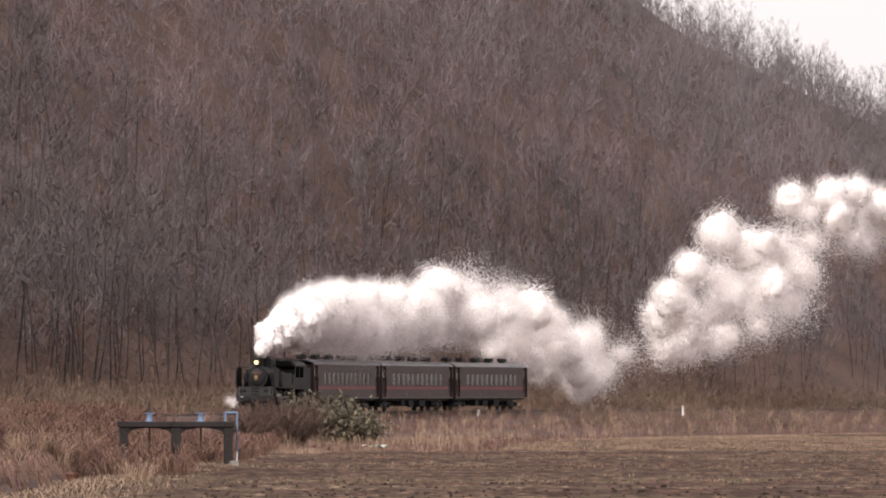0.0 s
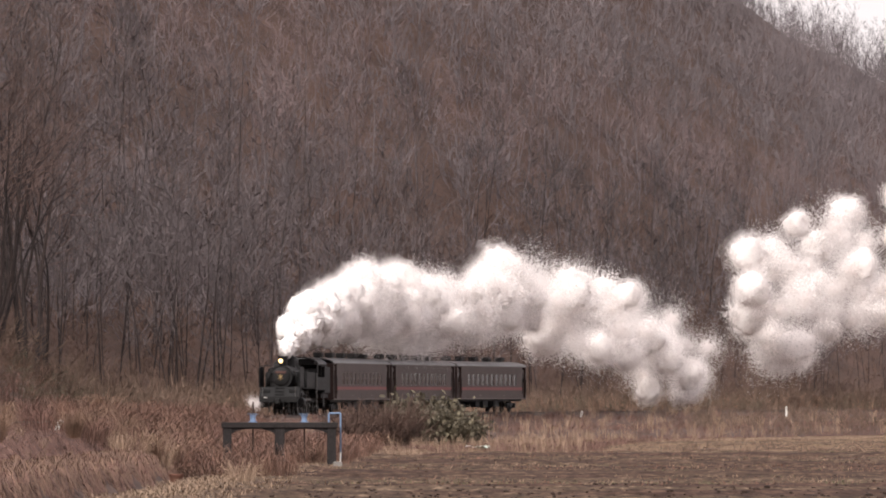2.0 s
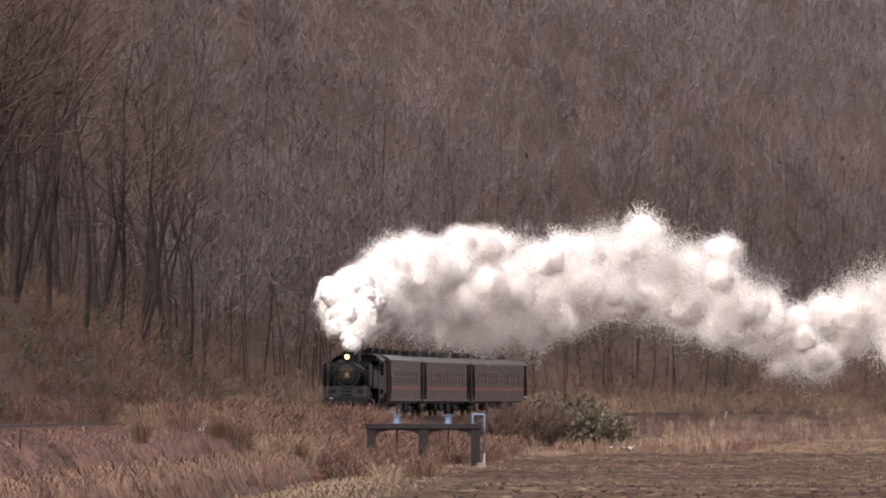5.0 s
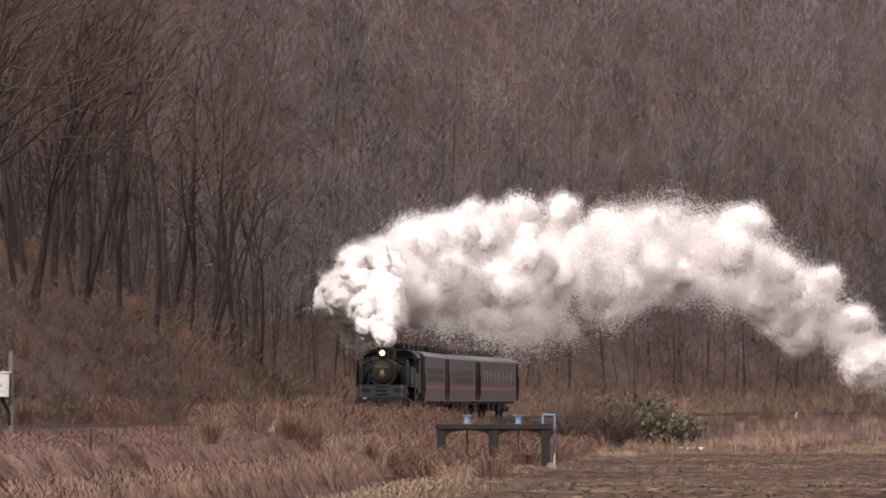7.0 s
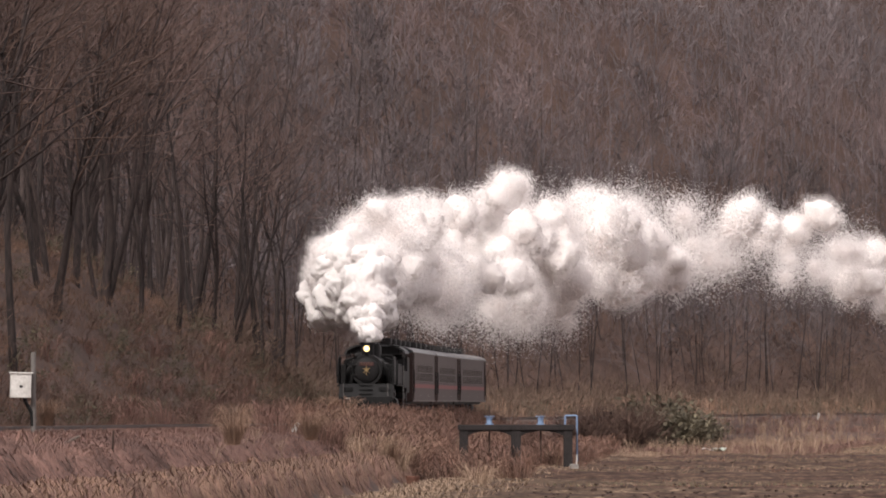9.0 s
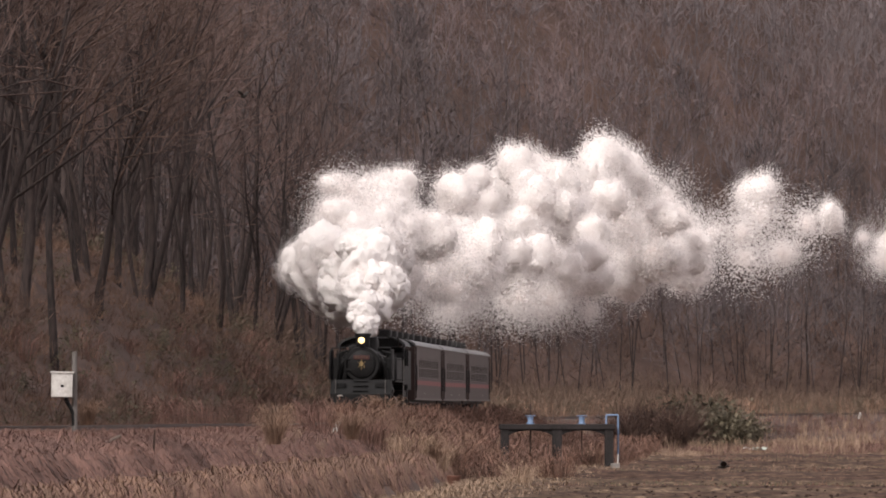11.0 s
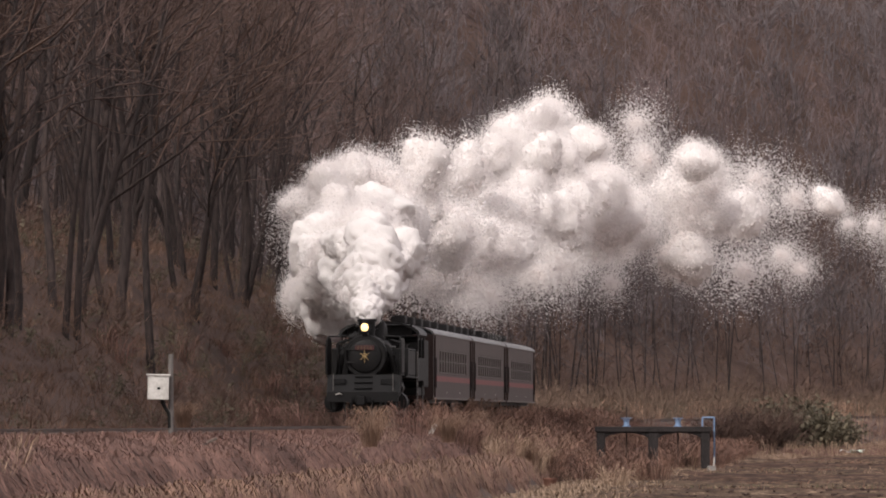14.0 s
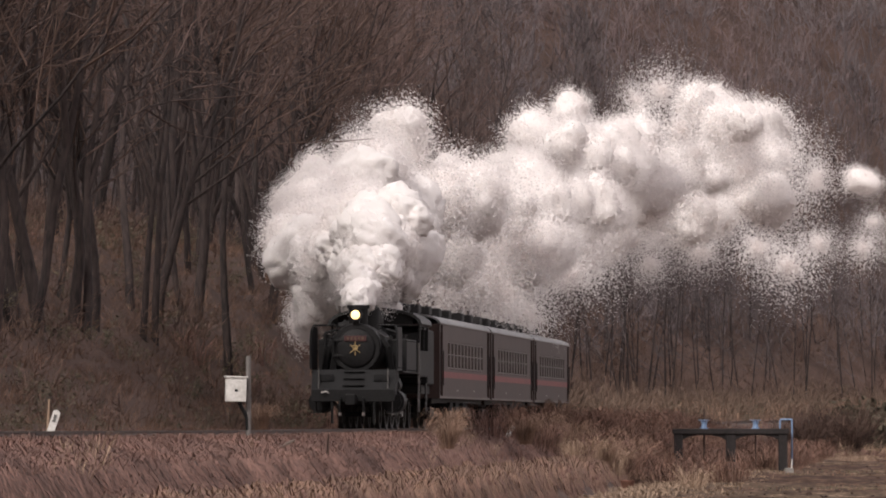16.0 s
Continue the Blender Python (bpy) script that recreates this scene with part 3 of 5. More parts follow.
def twig_bush(seed, stems, tall, leaves=0):
    rng = np.random.RandomState(seed)
    g = Grown()
    for k in range(stems):
        a = rng.uniform(0, 6.28)
        d = np.array([math.cos(a) * 0.6, math.sin(a) * 0.6, 1.0]) + rng.normal(size=3) * 0.25
        p = wander(rng, (math.cos(a) * 0.15, math.sin(a) * 0.15, -0.05), d / np.linalg.norm(d), tall * rng.uniform(0.6, 1.1), 3, 0.2, 0.02)
        for q0, q1 in zip(p[:-1], p[1:]):
            g.ribbon(q0, q1 + (q1 - q0) * 0.2, 0.022, rng)
        for c in range(6):
            at, dd = branch_off(rng, p, rng.uniform(0.3, 0.98), rng.uniform(0.4, 1.0))
            e = at + dd * tall * rng.uniform(0.15, 0.4)
            g.ribbon(at, e, 0.016, rng)
            for _ in range(leaves):
                c0 = at + (e - at) * rng.uniform(0.1, 1.1) + rng.normal(size=3) * 0.05
                n1, n2 = rng.normal(size=3) * 0.034, rng.normal(size=3) * 0.034
                g.put([c0, c0 + n1, c0 + n1 + n2, c0 + n2], [[0, 1, 2], [0, 2, 3]])
    return g.arrays()


def stuff(name, data, mat, label, category):
    ob = new(name, fast_mesh(name, *data, [M[mat]]))
    return tagged(ob, label, category, kind="stuff")


def grasses():
    rng = np.random.RandomState(77)
    reeds = [tuft(k, 12, 0.50, 0.22, 0.55, 0.012) for k in range(8)]
    tall_reeds = [tuft(20 + k, 11, 1.2, 0.25, 0.55, 0.020) for k in range(6)]
    short = [tuft(40 + k, 12, 0.26, 0.25, 0.30, 0.011) for k in range(6)]
    mats = [matted(120 + k, 30, 0.33, 0.34, 0.008) for k in range(8)]
    mounds = [mound(220 + k, 74, 0.85, 0.40, 0.85, 0.016) for k in range(8)]
    twiggy = [twig_bush(60 + k, 9, 1.1) for k in range(6)]
    leafy = [twig_bush(80 + k, 6, 0.9, leaves=3) for k in range(5)]

    def lay(name, templates, count, s_range, w_range, size, mat, label, category, down=0.0, patch=None):
        p, s, w = scatter_line(rng, count, s_range, w_range)
        if patch:
            keep = waves(p[:, 0], p[:, 1], patch[0], patch[1]) > patch[2]
            p, s, w = p[keep], s[keep], w[keep]
        clear = ~((p[:, 0] > 8.6) & (p[:, 0] < 14.6) & (p[:, 1] > 205) & (p[:, 1] < 240.8)) | (w > 0)
        p, s = p[clear], s[clear]
        h = np.interp(s, LINE_S, _psi)
        lean = np.stack([np.cos(h), -np.sin(h)], 1) * down * rng.uniform(0.2, 1.5, (len(p), 1))
        stuff(name, strew(templates, p, rng.uniform(0, 6.28, len(p)), rng.uniform(*size, len(p)), lean=lean), mat, label, category)

    lay("reed_litter", mats, 4200, (90, 190), (-10.5, -1.5), (0.9, 1.5), "reed", "matted dry reeds on the embankment by the ditch", "reeds", down=0.8)
    def comb(name, count, s_range, w_range, long, rise, mat, label):
        """Long dead blades laid down the slope, one over another."""
        p, s, w = scatter_line(rng, count, s_range, w_range)
        h = np.interp(s, LINE_S, _psi) + rng.normal(size=count) * 0.38 + 0.12 * waves(p[:, 0], p[:, 1], 52, 5) + 0.25
        d = np.stack([np.cos(h), -np.sin(h)], 1)
        ln = rng.uniform(0.5, 1.2, count) * long
        wide = np.stack([-d[:, 1], d[:, 0]], 1) * rng.uniform(0.006, 0.013, count)[:, None]
        lift = rise * rng.uniform(0.4, 1.3, count) * (1 + 0.25 * waves(p[:, 0], p[:, 1], 53, 2.5))
        rows = []
        for share_, up in ((0.0, 0.0), (0.45, 1.0), (1.0, 0.25)):
            q = p[:, :2] + d * (ln * share_)[:, None]
            rows.append((q, ground_z(q[:, 0], q[:, 1]) + lift * up + 0.01))
        put = lambda k, side: np.column_stack([rows[k][0] + side * wide, rows[k][1]])
        v = np.stack([put(0, -1), put(0, 1), put(1, 1.2), put(1, -1.2), put(2, 0)], 1).reshape(-1, 3)
        o = np.arange(count)[:, None] * 5
        f = np.stack([o + [0, 1, 2], o + [0, 2, 3], o + [3, 2, 4]], 1).reshape(-1, 3)
        stuff(name, (v, f), mat, label, "grass")

    comb("slope_grass", 52000, (178, 335), (-4.5, -1.5), 0.55, 0.13, "straw", "matted dead red-brown grass combed down the embankment")
    comb("ridge_grass", 24000, (172, 320), (-8.2, -5.4), 0.60, 0.20, "straw", "long dead grass combed over the low ridge by the ditch")
    comb("ridge_straw", 16000, (165, 320), (-6.5, -5.3), 0.50, 0.22, "orange_straw", "paler dead grass along the crest of the low ridge")
    lay("slope_tufts", mats, 900, (180, 335), (-8.0, -1.5), (0.6, 1.1), "straw", "short upright dead grass on the embankment", "grass", down=1.1)
    lay("slope_straw", reeds, 450, (60, 335), (-9.0, -2.6), (0.6, 1.15), "pale_straw", "pale dry straw tufts on the embankment", "grass", down=0.5, patch=(14, 7, -0.1))
    lay("ditch_reeds", tall_reeds, 560, (85, 200), (-10.5, -3.5), (0.45, 0.9), "reed", "dense dry brown reeds in the ditch", "reeds", down=0.3)
    lay("pale_reeds", tall_reeds, 220, (85, 195), (-10.0, -3.5), (0.45, 0.95), "pale_straw", "pale dry reeds bending over the ditch", "reeds", down=0.35, patch=(23, 9, -0.2))
    lay("reed_mounds", mounds, 520, (84, 206), (-10.5, -2.2), (0.7, 1.35), "reed", "heaped drooping clumps of dry brown reeds by the ditch", "reeds")
    lay("pale_mounds", mounds, 60, (90, 225), (-9.5, -2.0), (0.6, 1.1), "pale_straw", "pale drooping clumps of dry reeds by the ditch", "reeds", patch=(23, 9, -0.3))
    lay("red_mounds", mounds, 260, (60, 215), (-8.5, 9.0), (0.7, 1.2), "straw", "red-brown drooping clumps of dead grass beside the line", "reeds", patch=(24, 12, 0.0))
    lay("far_slope_grass", reeds, 4800, (-190, 95), (-22, -1.8), (0.7, 1.3), "straw", "dry brown grass on the far embankment", "grass", down=0.3)
    lay("far_slope_straw", tall_reeds, 1700, (-190, 100), (-21, -2.5), (0.5, 1.0), "pale_straw", "pale orange dry reeds on the far embankment", "reeds", patch=(15, 14, 0.0))
    lay("scrub_reeds", tall_reeds, 1700, (-180, 90), (2.4, 22), (0.7, 1.5), "orange_straw", "tall rusty dry reeds behind the line", "reeds", patch=(16, 22, -0.25))
    lay("scrub_brush", twiggy, 1200, (-200, 100), (2.8, 26), (1.1, 2.6), "brush", "low bare scrub behind the line", "brush")
    lay("wood_edge_brush", twiggy, 1300, (-220, 110), (15, 44), (1.5, 3.6), "thicket", "bare undergrowth between the trunks of the wood", "brush")
    lay("scrub_leaves", leafy, 760, (-200, 100), (2.8, 24), (0.8, 1.6), "leaf", "dull green undergrowth behind the line", "brush", patch=(17, 26, 0.0))
    lay("bank_brush", twiggy, 1500, (55, 340), (3.0, 26), (0.6, 1.7), "thicket", "tangled bare brown brush on the bank", "brush")
    lay("bank_reeds", reeds, 1500, (55, 340), (2.2, 15), (0.7, 1.4), "reed", "pale dead grass tufts on the bank", "grass", down=0.4, patch=(33, 11, -0.1))
    lay("bank_grass", mats, 4600, (55, 340), (2.2, 15), (1.0, 1.7), "bank_straw", "dead rusty grass and litter on the bank", "grass", down=0.4)
    lay("bank_leaves", leafy, 800, (60, 340), (3.4, 13), (0.5, 1.2), "leaf", "dull green undergrowth on the bank", "brush", patch=(18, 16, -0.15))
    lay("back_verge_grass", short, 1500, (60, 335), (1.3, 3.4), (0.8, 1.6), "straw", "short brown grass behind the ballast", "grass")
    # undergrowth and saplings that close the wood up to the ridge
    n = 4300
    u = rng.uniform(0.0, 0.185, n)
    y = np.where(rng.rand(n) < 0.34, rng.uniform(690, 850, n), rng.uniform(445, 760, n))
    x = u * y
    s, w = nearest(x, y)
    keep = w > 30
    x, y = x[keep], y[keep]
    n = len(x)
    big = [twig_bush(160 + k, 8, 1.0) for k in range(5)]
    # saplings share the twig colour that is greyed for haze
    stuff("hill_saplings", strew(big, np.column_stack([x, y, ground_z(x, y)]), rng.uniform(0, 6.28, n), rng.uniform(2.6, 4.4, n), rng.uniform(3.4, 6.2, n)), "hazed_twig", "thicket of bare saplings up to the ridge", "woods")
    lay("far_slope_brush", twiggy, 750, (-300, -45), (-20, -3), (0.7, 1.6), "brush", "dark bare bushes along the far embankment", "brush", patch=(28, 30, -0.4))
    lay("verge_grass", short, 2600, (60, 335), (-2.6, -1.15), (0.7, 1.25), "straw", "short dry grass along the ballast", "grass")


far_woods()
bank_trees()
grasses()


# ---------------------------------------------------------------- the field beside the line
def build_field():
    xs, ys = np.arange(-6, 150, 1.0), np.concatenate([np.arange(95, 300, 0.6), np.arange(300, 470, 0.8)])
    gx, gy = np.meshgrid(xs, ys)
    s, w = nearest(gx, gy)
    foot = 7.0 + 15.0 * smooth01((50 - s) / 90)
    inside = -w - foot - 1.2 + 0.7 * waves(gx, gy, 41, 12)
    rng = np.random.RandomState(4)
    rough = rng.normal(size=gx.shape)
    ridges = 0.06 * np.sin((gy + 0.12 * gx) * 2 * np.pi / 2.4 + 0.3 * waves(gx, gy, 44, 20))
    verge = np.exp(-((inside - 1.0) / 1.6) ** 2)
    z = 0.03 + 0.10 * verge + (ridges + 0.022 * rough + 0.025 * waves(gx * 0.3, gy, 45, 25)) * smooth01(inside / 2.5)
    z = np.where(inside > -0.3, z, -0.6)
    nx, ny = len(xs), len(ys)
    i = (np.arange(ny - 1)[:, None] * nx + np.arange(nx - 1)[None]).ravel()
    f = np.stack([i, i + 1, i + nx + 1, i + nx], 1)
    keep = (inside.ravel()[f] > -0.3).all(1)
    f = f[keep]
    used, inv = np.unique(f.ravel(), return_inverse=True)
    v = np.stack([gx, gy, z], -1).reshape(-1, 3)[used]
    ob = sheet("field", v.tolist(), inv.reshape(-1, 4).tolist(), M["field"], smooth=True)
    tagged(ob, "brown winter field with straw and weeds in its rows", "field", kind="structure")
    # a strip of fresh dark clods, turned by the plough, on the near side
    rng = np.random.RandomState(14)
    clod = []
    for k in range(6):
        bm = bmesh.new()
        bmesh.ops.create_icosphere(bm, subdivisions=1, radius=1)
        cv = np.array([(q.co * rng.uniform(0.65, 1.15)) for q in bm.verts]) * np.array([1.0, 0.8, 0.55])
        bm.verts.ensure_lookup_table()
        clod.append((cv, np.array([[q.index for q in face.verts] for face in bm.faces])))
        bm.free()
    x, y = rng.uniform(0, 70, 12000), 120 + 260 * rng.uniform(0, 1, 12000) ** 1.3
    s1, w1 = nearest(x, y)
    keep = (-w1 - 9.6 > 0.6) & (np.abs(x / y - 0.065) < 0.11)
    x, y = x[keep], y[keep]
    size = rng.uniform(0.02, 0.075, len(x)) * np.where(rng.rand(len(x)) < 0.1, 1.8, 1) * np.where(y > 183, 0.8, 1.1)
    stuff("ploughed_clods", strew(clod, np.column_stack([x, y, 0.06 + 0.3 * size]), rng.uniform(0, 6.28, len(x)), size), "ploughed", "dark red-brown clods of freshly ploughed earth", "earth")
    # straw and weeds left in the rows, and a pale verge of cut straw along the edge
    rng = np.random.RandomState(6)
    short = [tuft(140 + k, 8, 0.16, 0.35, 0.34, 0.02) for k in range(5)]

    def strip(name, count, rows, edge, mat, label, size, reach=(182, 450)):
        x, y = rng.uniform(0, 120, count), rng.uniform(*reach, count)
        s, w = nearest(x, y)
        ft = 7.0 + 15.0 * smooth01((50 - s) / 90)
        d = -w - ft - 1.2 + 0.7 * waves(x, y, 41, 12)
        keep = (d > edge[0]) & (d < edge[1]) & (np.abs(x / y - 0.06) < 0.13)
        if rows:
            keep &= np.sin((y + 0.12 * x) * 2 * np.pi / 2.4 * rows + 0.8 * waves(x, y, 44, 20)) > 0.35
            keep &= waves(x, y, 47, 40) > -0.3
        x, y = x[keep], y[keep]
        p = np.column_stack([x, y, np.full(len(x), 0.06)])
        stuff(name, strew(short, p, rng.uniform(0, 6.28, len(x)), rng.uniform(*size, len(x))), mat, label, "grass")

    low = short
    short = [matted(180 + k, 9, 0.17, 0.45, 0.022) for k in range(6)]
    strip("field_stubble", 20000, 0.22, (1.0, 140), "reed", "sparse brown stubble in the rows of the field", (0.7, 1.3))
    strip("field_litter", 11000, 0.55, (1.0, 140), "cut_straw", "loose straw strewn in the rows of the field", (0.6, 1.2))
    strip("far_field_straw", 15000, 0, (2, 140), "cut_straw", "pale straw lying over the far side of the field", (0.7, 1.4), (312, 450))
    strip("field_weeds", 13000, 0.13, (3, 140), "weed", "thin dull green weeds in the rows of the field", (0.4, 0.9))
    short = low
    n = 3600
    s = rng.uniform(-150, 290, n)
    w = -(7.0 + 15.0 * smooth01((50 - s) / 90) + 1.2 + rng.uniform(-1.0, 3.0, n) * rng.uniform(0.3, 1, n))
    h = np.interp(s, LINE_S, _psi)
    x, y = np.interp(s, LINE_S, LINE_X) - w * np.cos(h), np.interp(s, LINE_S, LINE_Y) + w * np.sin(h)
    stuff("verge_straw", strew(short, np.column_stack([x, y, np.full(n, 0.08)]), rng.uniform(0, 6.28, n), rng.uniform(0.8, 1.5, n)), "cut_straw", "pale cut straw along the edge of the field", "grass")
    strip("far_verge_straw", 60000, 0, (-1.0, 4.5), "pale_straw", "pale dry grass along the far edge of the field", (0.7, 1.4), (290, 450))


build_field()


# ---------------------------------------------------------------- the railway
def build_track():
    track = new("railway_track")
    tagged(track, "single track of rusty rails on a low stone bed", "railway", kind="structure")
    ss = np.arange(-300, 345, 3.0)
    prof = [(-2.0, -0.5), (-1.3, -0.17), (1.3, -0.17), (2.0, -0.5)]
    v, f = [], []
    for i, s in enumerate(ss):
        v += [line(s, a, b) for a, b in prof]
        if i:
            o = 4 * i
            f += [(o - 4 + k, o + k, o + k + 1, o - 3 + k) for k in range(3)]
    sheet("ballast", v, f, M["ballast"], track)
    for side in (-0.5335, 0.5335):
        prof = [(-0.06, -0.16), (-0.06, -0.14), (-0.012, -0.12), (-0.012, -0.045), (-0.034, -0.03), (-0.034, 0), (0.034, 0), (0.034, -0.03), (0.012, -0.045), (0.012, -0.12), (0.06, -0.14), (0.06, -0.16)]
        v, f, n = [], [], len(prof)
        for i, s in enumerate(ss):
            v += [line(s, side + a, b) for a, b in prof]
            if i:
                o = n * i
                f += [(o - n + k, o + k, o + (k + 1) % n, o - n + (k + 1) % n) for k in range(n)]
        tagged(sheet("rail", v, f, M["steel"], track), "rust-brown steel rail with a worn top")
    bm = box(bm_new(), (0, 0, 0), (2.1, 0.22, 0.14), 0.012)
    first = part("sleeper", bm, M["sleeper"], track, "weathered wooden sleeper")
    stations = np.arange(333, 150, -0.62)
    for i, s in enumerate(stations):
        m = Matrix.Translation(line(s, 0, -0.21)) @ pose(0, 0, 0, 0, 0, math.degrees(-float(np.interp(s, LINE_S, _psi))))
        if i == 0:
            first.matrix_basis = m
        else:
            share("sleeper", first.data, track, m)


build_track()


# ---------------------------------------------------------------- the engine: a black tank engine; y forward, its lamp side to the camera is minus x
def wheel_mesh(name, r, spokes, width, mat, counter=False):
    bm = bm_new()
    n = 28
    for x0, x1, ro, ri in ((-width / 2, width / 2, r, r * 0.86), (-width / 2 - 0.02, -width / 2, r * 1.04, r * 0.86)):
        rings = [[bm.verts.new((x, rr * math.cos(a), rr * math.sin(a))) for a in [2 * math.pi * k / n for k in range(n)]] for x, rr in ((x0, ri), (x0, ro), (x1, ro), (x1, ri))]
        for q in range(4):
            for k in range(n):
                bm.faces.new((rings[q][k], rings[q][(k + 1) % n], rings[(q + 1) % 4][(k + 1) % n], rings[(q + 1) % 4][k]))
    rod(bm, (-width * 0.6, 0, 0), (width * 0.7, 0, 0), r * 0.2, sides=14)
    for k in range(spokes):
        a = 2 * math.pi * k / spokes
        rod(bm, (0, 0, 0), (0, r * 0.9 * math.cos(a), r * 0.9 * math.sin(a)), 0.045 if r > 0.6 else 0.035, sides=6)
    if counter:
        prism_x(bm, [(r * 0.84 * math.cos(a), r * 0.84 * math.sin(a)) for a in np.linspace(math.pi + 0.55, 2 * math.pi - 0.55, 9)], -width * 0.4, width * 0.4)
        rod(bm, (-width * 0.3, 0, 0.3), (-width * 1.1, 0, 0.3), 0.07, sides=10)
    return part(name, bm, mat, smooth=True)


def arch(half, z_side, z_top, n=12):
    """Points of a flat arch from one side to the other."""
    return [(half * math.cos(a), z_side + (z_top - z_side) * math.sin(a)) for a in np.linspace(0, math.pi, n)]


WHEELS = []          # (object, radius, place on its vehicle)
RODS = []


def add_wheelset(parent, y, r, spokes, counter=False, gauge=0.53):
    axle = part("wheelset", rod(bm_new(), (-gauge, 0, 0), (gauge, 0, 0), 0.07, sides=10), M["black"], parent)
    axle.location = (0, y, r)
    for side in (-1, 1):
        w = wheel_mesh("wheel", r, spokes, 0.12, M["wheel"], counter)
        w.parent = axle
        w.matrix_basis = pose(side * gauge, 0, 0, 0 if side < 0 else 90, 0, 0) @ (Matrix.Identity(4) if side < 0 else Matrix.Scale(-1, 4, (1, 0, 0)))
    WHEELS.append((axle, r, (0, y, r)))
    return axle


def build_engine():
    e = new("steam_locomotive")
    tagged(e, "black steam tank locomotive with lit headlight and gold front emblem", "locomotive")
    K, D2 = M["black"], M["black_dull"]
    # boiler and smokebox
    part("boiler", rod(rod(bm_new(), (0, 0.0, 2.38), (0, 3.9, 2.38), 0.70, sides=40), (0, 0.9, 2.38), (0, 1.0, 2.38), 0.715, sides=40), K, e, smooth=True)
    bm = rod(bm_new(), (0, 3.9, 2.38), (0, 5.15, 2.38), 0.74, sides=40)
    rod(bm, (0, 5.15, 2.38), (0, 5.2, 2.38), 0.74, 0.70, sides=40)
    for k in range(24):
        a = 2 * math.pi * k / 24
        rod(bm, (0.71 * math.cos(a), 5.17, 2.38 + 0.71 * math.sin(a)), (0.71 * math.cos(a), 5.22, 2.38 + 0.71 * math.sin(a)), 0.022, sides=6)
    part("smokebox", bm, K, e, smooth=True)
    bm = rod(bm_new(), (0, 5.18, 2.38), (0, 5.26, 2.38), 0.60, 0.55, sides=36)
    rod(bm, (0, 5.26, 2.38), (0, 5.34, 2.38), 0.55, 0.36, sides=36)
    for z in (2.16, 2.6):
        box(bm, (0.32, 5.29, z), (0.66, 0.04, 0.07), 0.01)
    rod(bm, (0.66, 5.27, 2.1), (0.66, 5.27, 2.66), 0.035, sides=8)
    door = part("smokebox_door", bm, K, e, smooth=True)
    part("number_plate", box(bm_new(), (0, 5.36, 2.66), (0.66, 0.03, 0.17), 0.008), M["plate"], door, "dark red number plate with worn gilt marks")
    for k in range(5):
        part("plate_mark", box(bm_new(), (-0.22 + 0.11 * k, 5.38, 2.66), (0.05, 0.012, 0.09), 0.003), M["gold_dull"], door)
    # gold emblem: crossed sticks on a ring
    bm = bm_new()
    for a, ln in ((0, 0.21), (52, 0.19), (128, 0.19)):
        c, s = math.cos(radians(a + 90)) * ln, math.sin(radians(a + 90)) * ln
        rod(bm, (-c, 5.40, 2.36 - s), (c, 5.40, 2.36 + s), 0.012, sides=6)
    pts = [(0.07 * math.cos(a), 5.41, 2.40 + 0.07 * math.sin(a)) for a in np.linspace(0, 2 * math.pi, 13)]
    pipe(bm, pts, 0.014, 6)
    part("emblem", bm, M["gold"], door, "straw-gold emblem of crossed sticks on a ring")
    # chimney, domes
    bm = rod(bm_new(), (0, 4.45, 3.02), (0, 4.45, 3.56), 0.27, 0.29, sides=24)
    rod(bm, (0, 4.45, 3.56), (0, 4.45, 3.66), 0.34, 0.34, sides=24)
    rod(bm, (0, 4.45, 2.95), (0, 4.45, 3.12), 0.36, 0.22, sides=24)
    part("chimney", bm, K, e, smooth=True)
    bm = rod(bm_new(), (0, 2.5, 2.9), (0, 2.5, 3.6), 0.46, 0.44, sides=28)
    rod(bm, (0, 2.5, 3.6), (0, 2.5, 3.74), 0.44, 0.30, sides=28)
    rod(bm, (0, 2.5, 3.74), (0, 2.5, 3.8), 0.30, 0.08, sides=28)
    box(bm, (0, 1.6, 3.28), (0.84, 1.5, 0.75), 0.25)
    part("dome", bm, K, e, smooth=True)
    part("feedwater_heater", rod(bm_new(), (-0.75, 3.75, 1.62), (0.75, 3.75, 1.62), 0.16, sides=16), K, e, smooth=True)
    part("whistle", rod(rod(bm_new(), (0.1, 0.55, 3.0), (0.1, 0.55, 3.62), 0.03, sides=8), (0.1, 0.55, 3.5), (0.1, 0.55, 3.72), 0.05, sides=8), M["brass"], e)
    # headlight
    bm = rod(bm_new(), (0, 4.98, 3.36), (0, 5.34, 3.36), 0.17, 0.19, sides=24)
    box(bm, (0, 5.12, 3.14), (0.2, 0.24, 0.14), 0.01)
    lamp = part("headlight", bm, K, e, smooth=True)
    bm = rod(bm_new(), (0, 5.335, 3.36), (0, 5.36, 3.36), 0.142, 0.10, sides=24)
    part("lens", bm, M["lamp"], lamp, "glowing warm yellow lamp glass", smooth=True)
    # running boards, front deck and end plate
    bm = box(bm_new(), (-1.12, 2.0, 1.68), (0.5, 5.6, 0.05), 0.01)
    box(bm, (1.12, 2.0, 1.68), (0.5, 5.6, 0.05), 0.01)
    part("running_board", bm, K, e)
    bm = prism_x(bm_new(), [(4.75, 1.60), (4.75, 1.74), (5.55, 1.74), (5.98, 1.12), (5.98, 1.0), (5.5, 1.0)], -1.24, 1.24)
    part("front_deck", bm, D2, e)
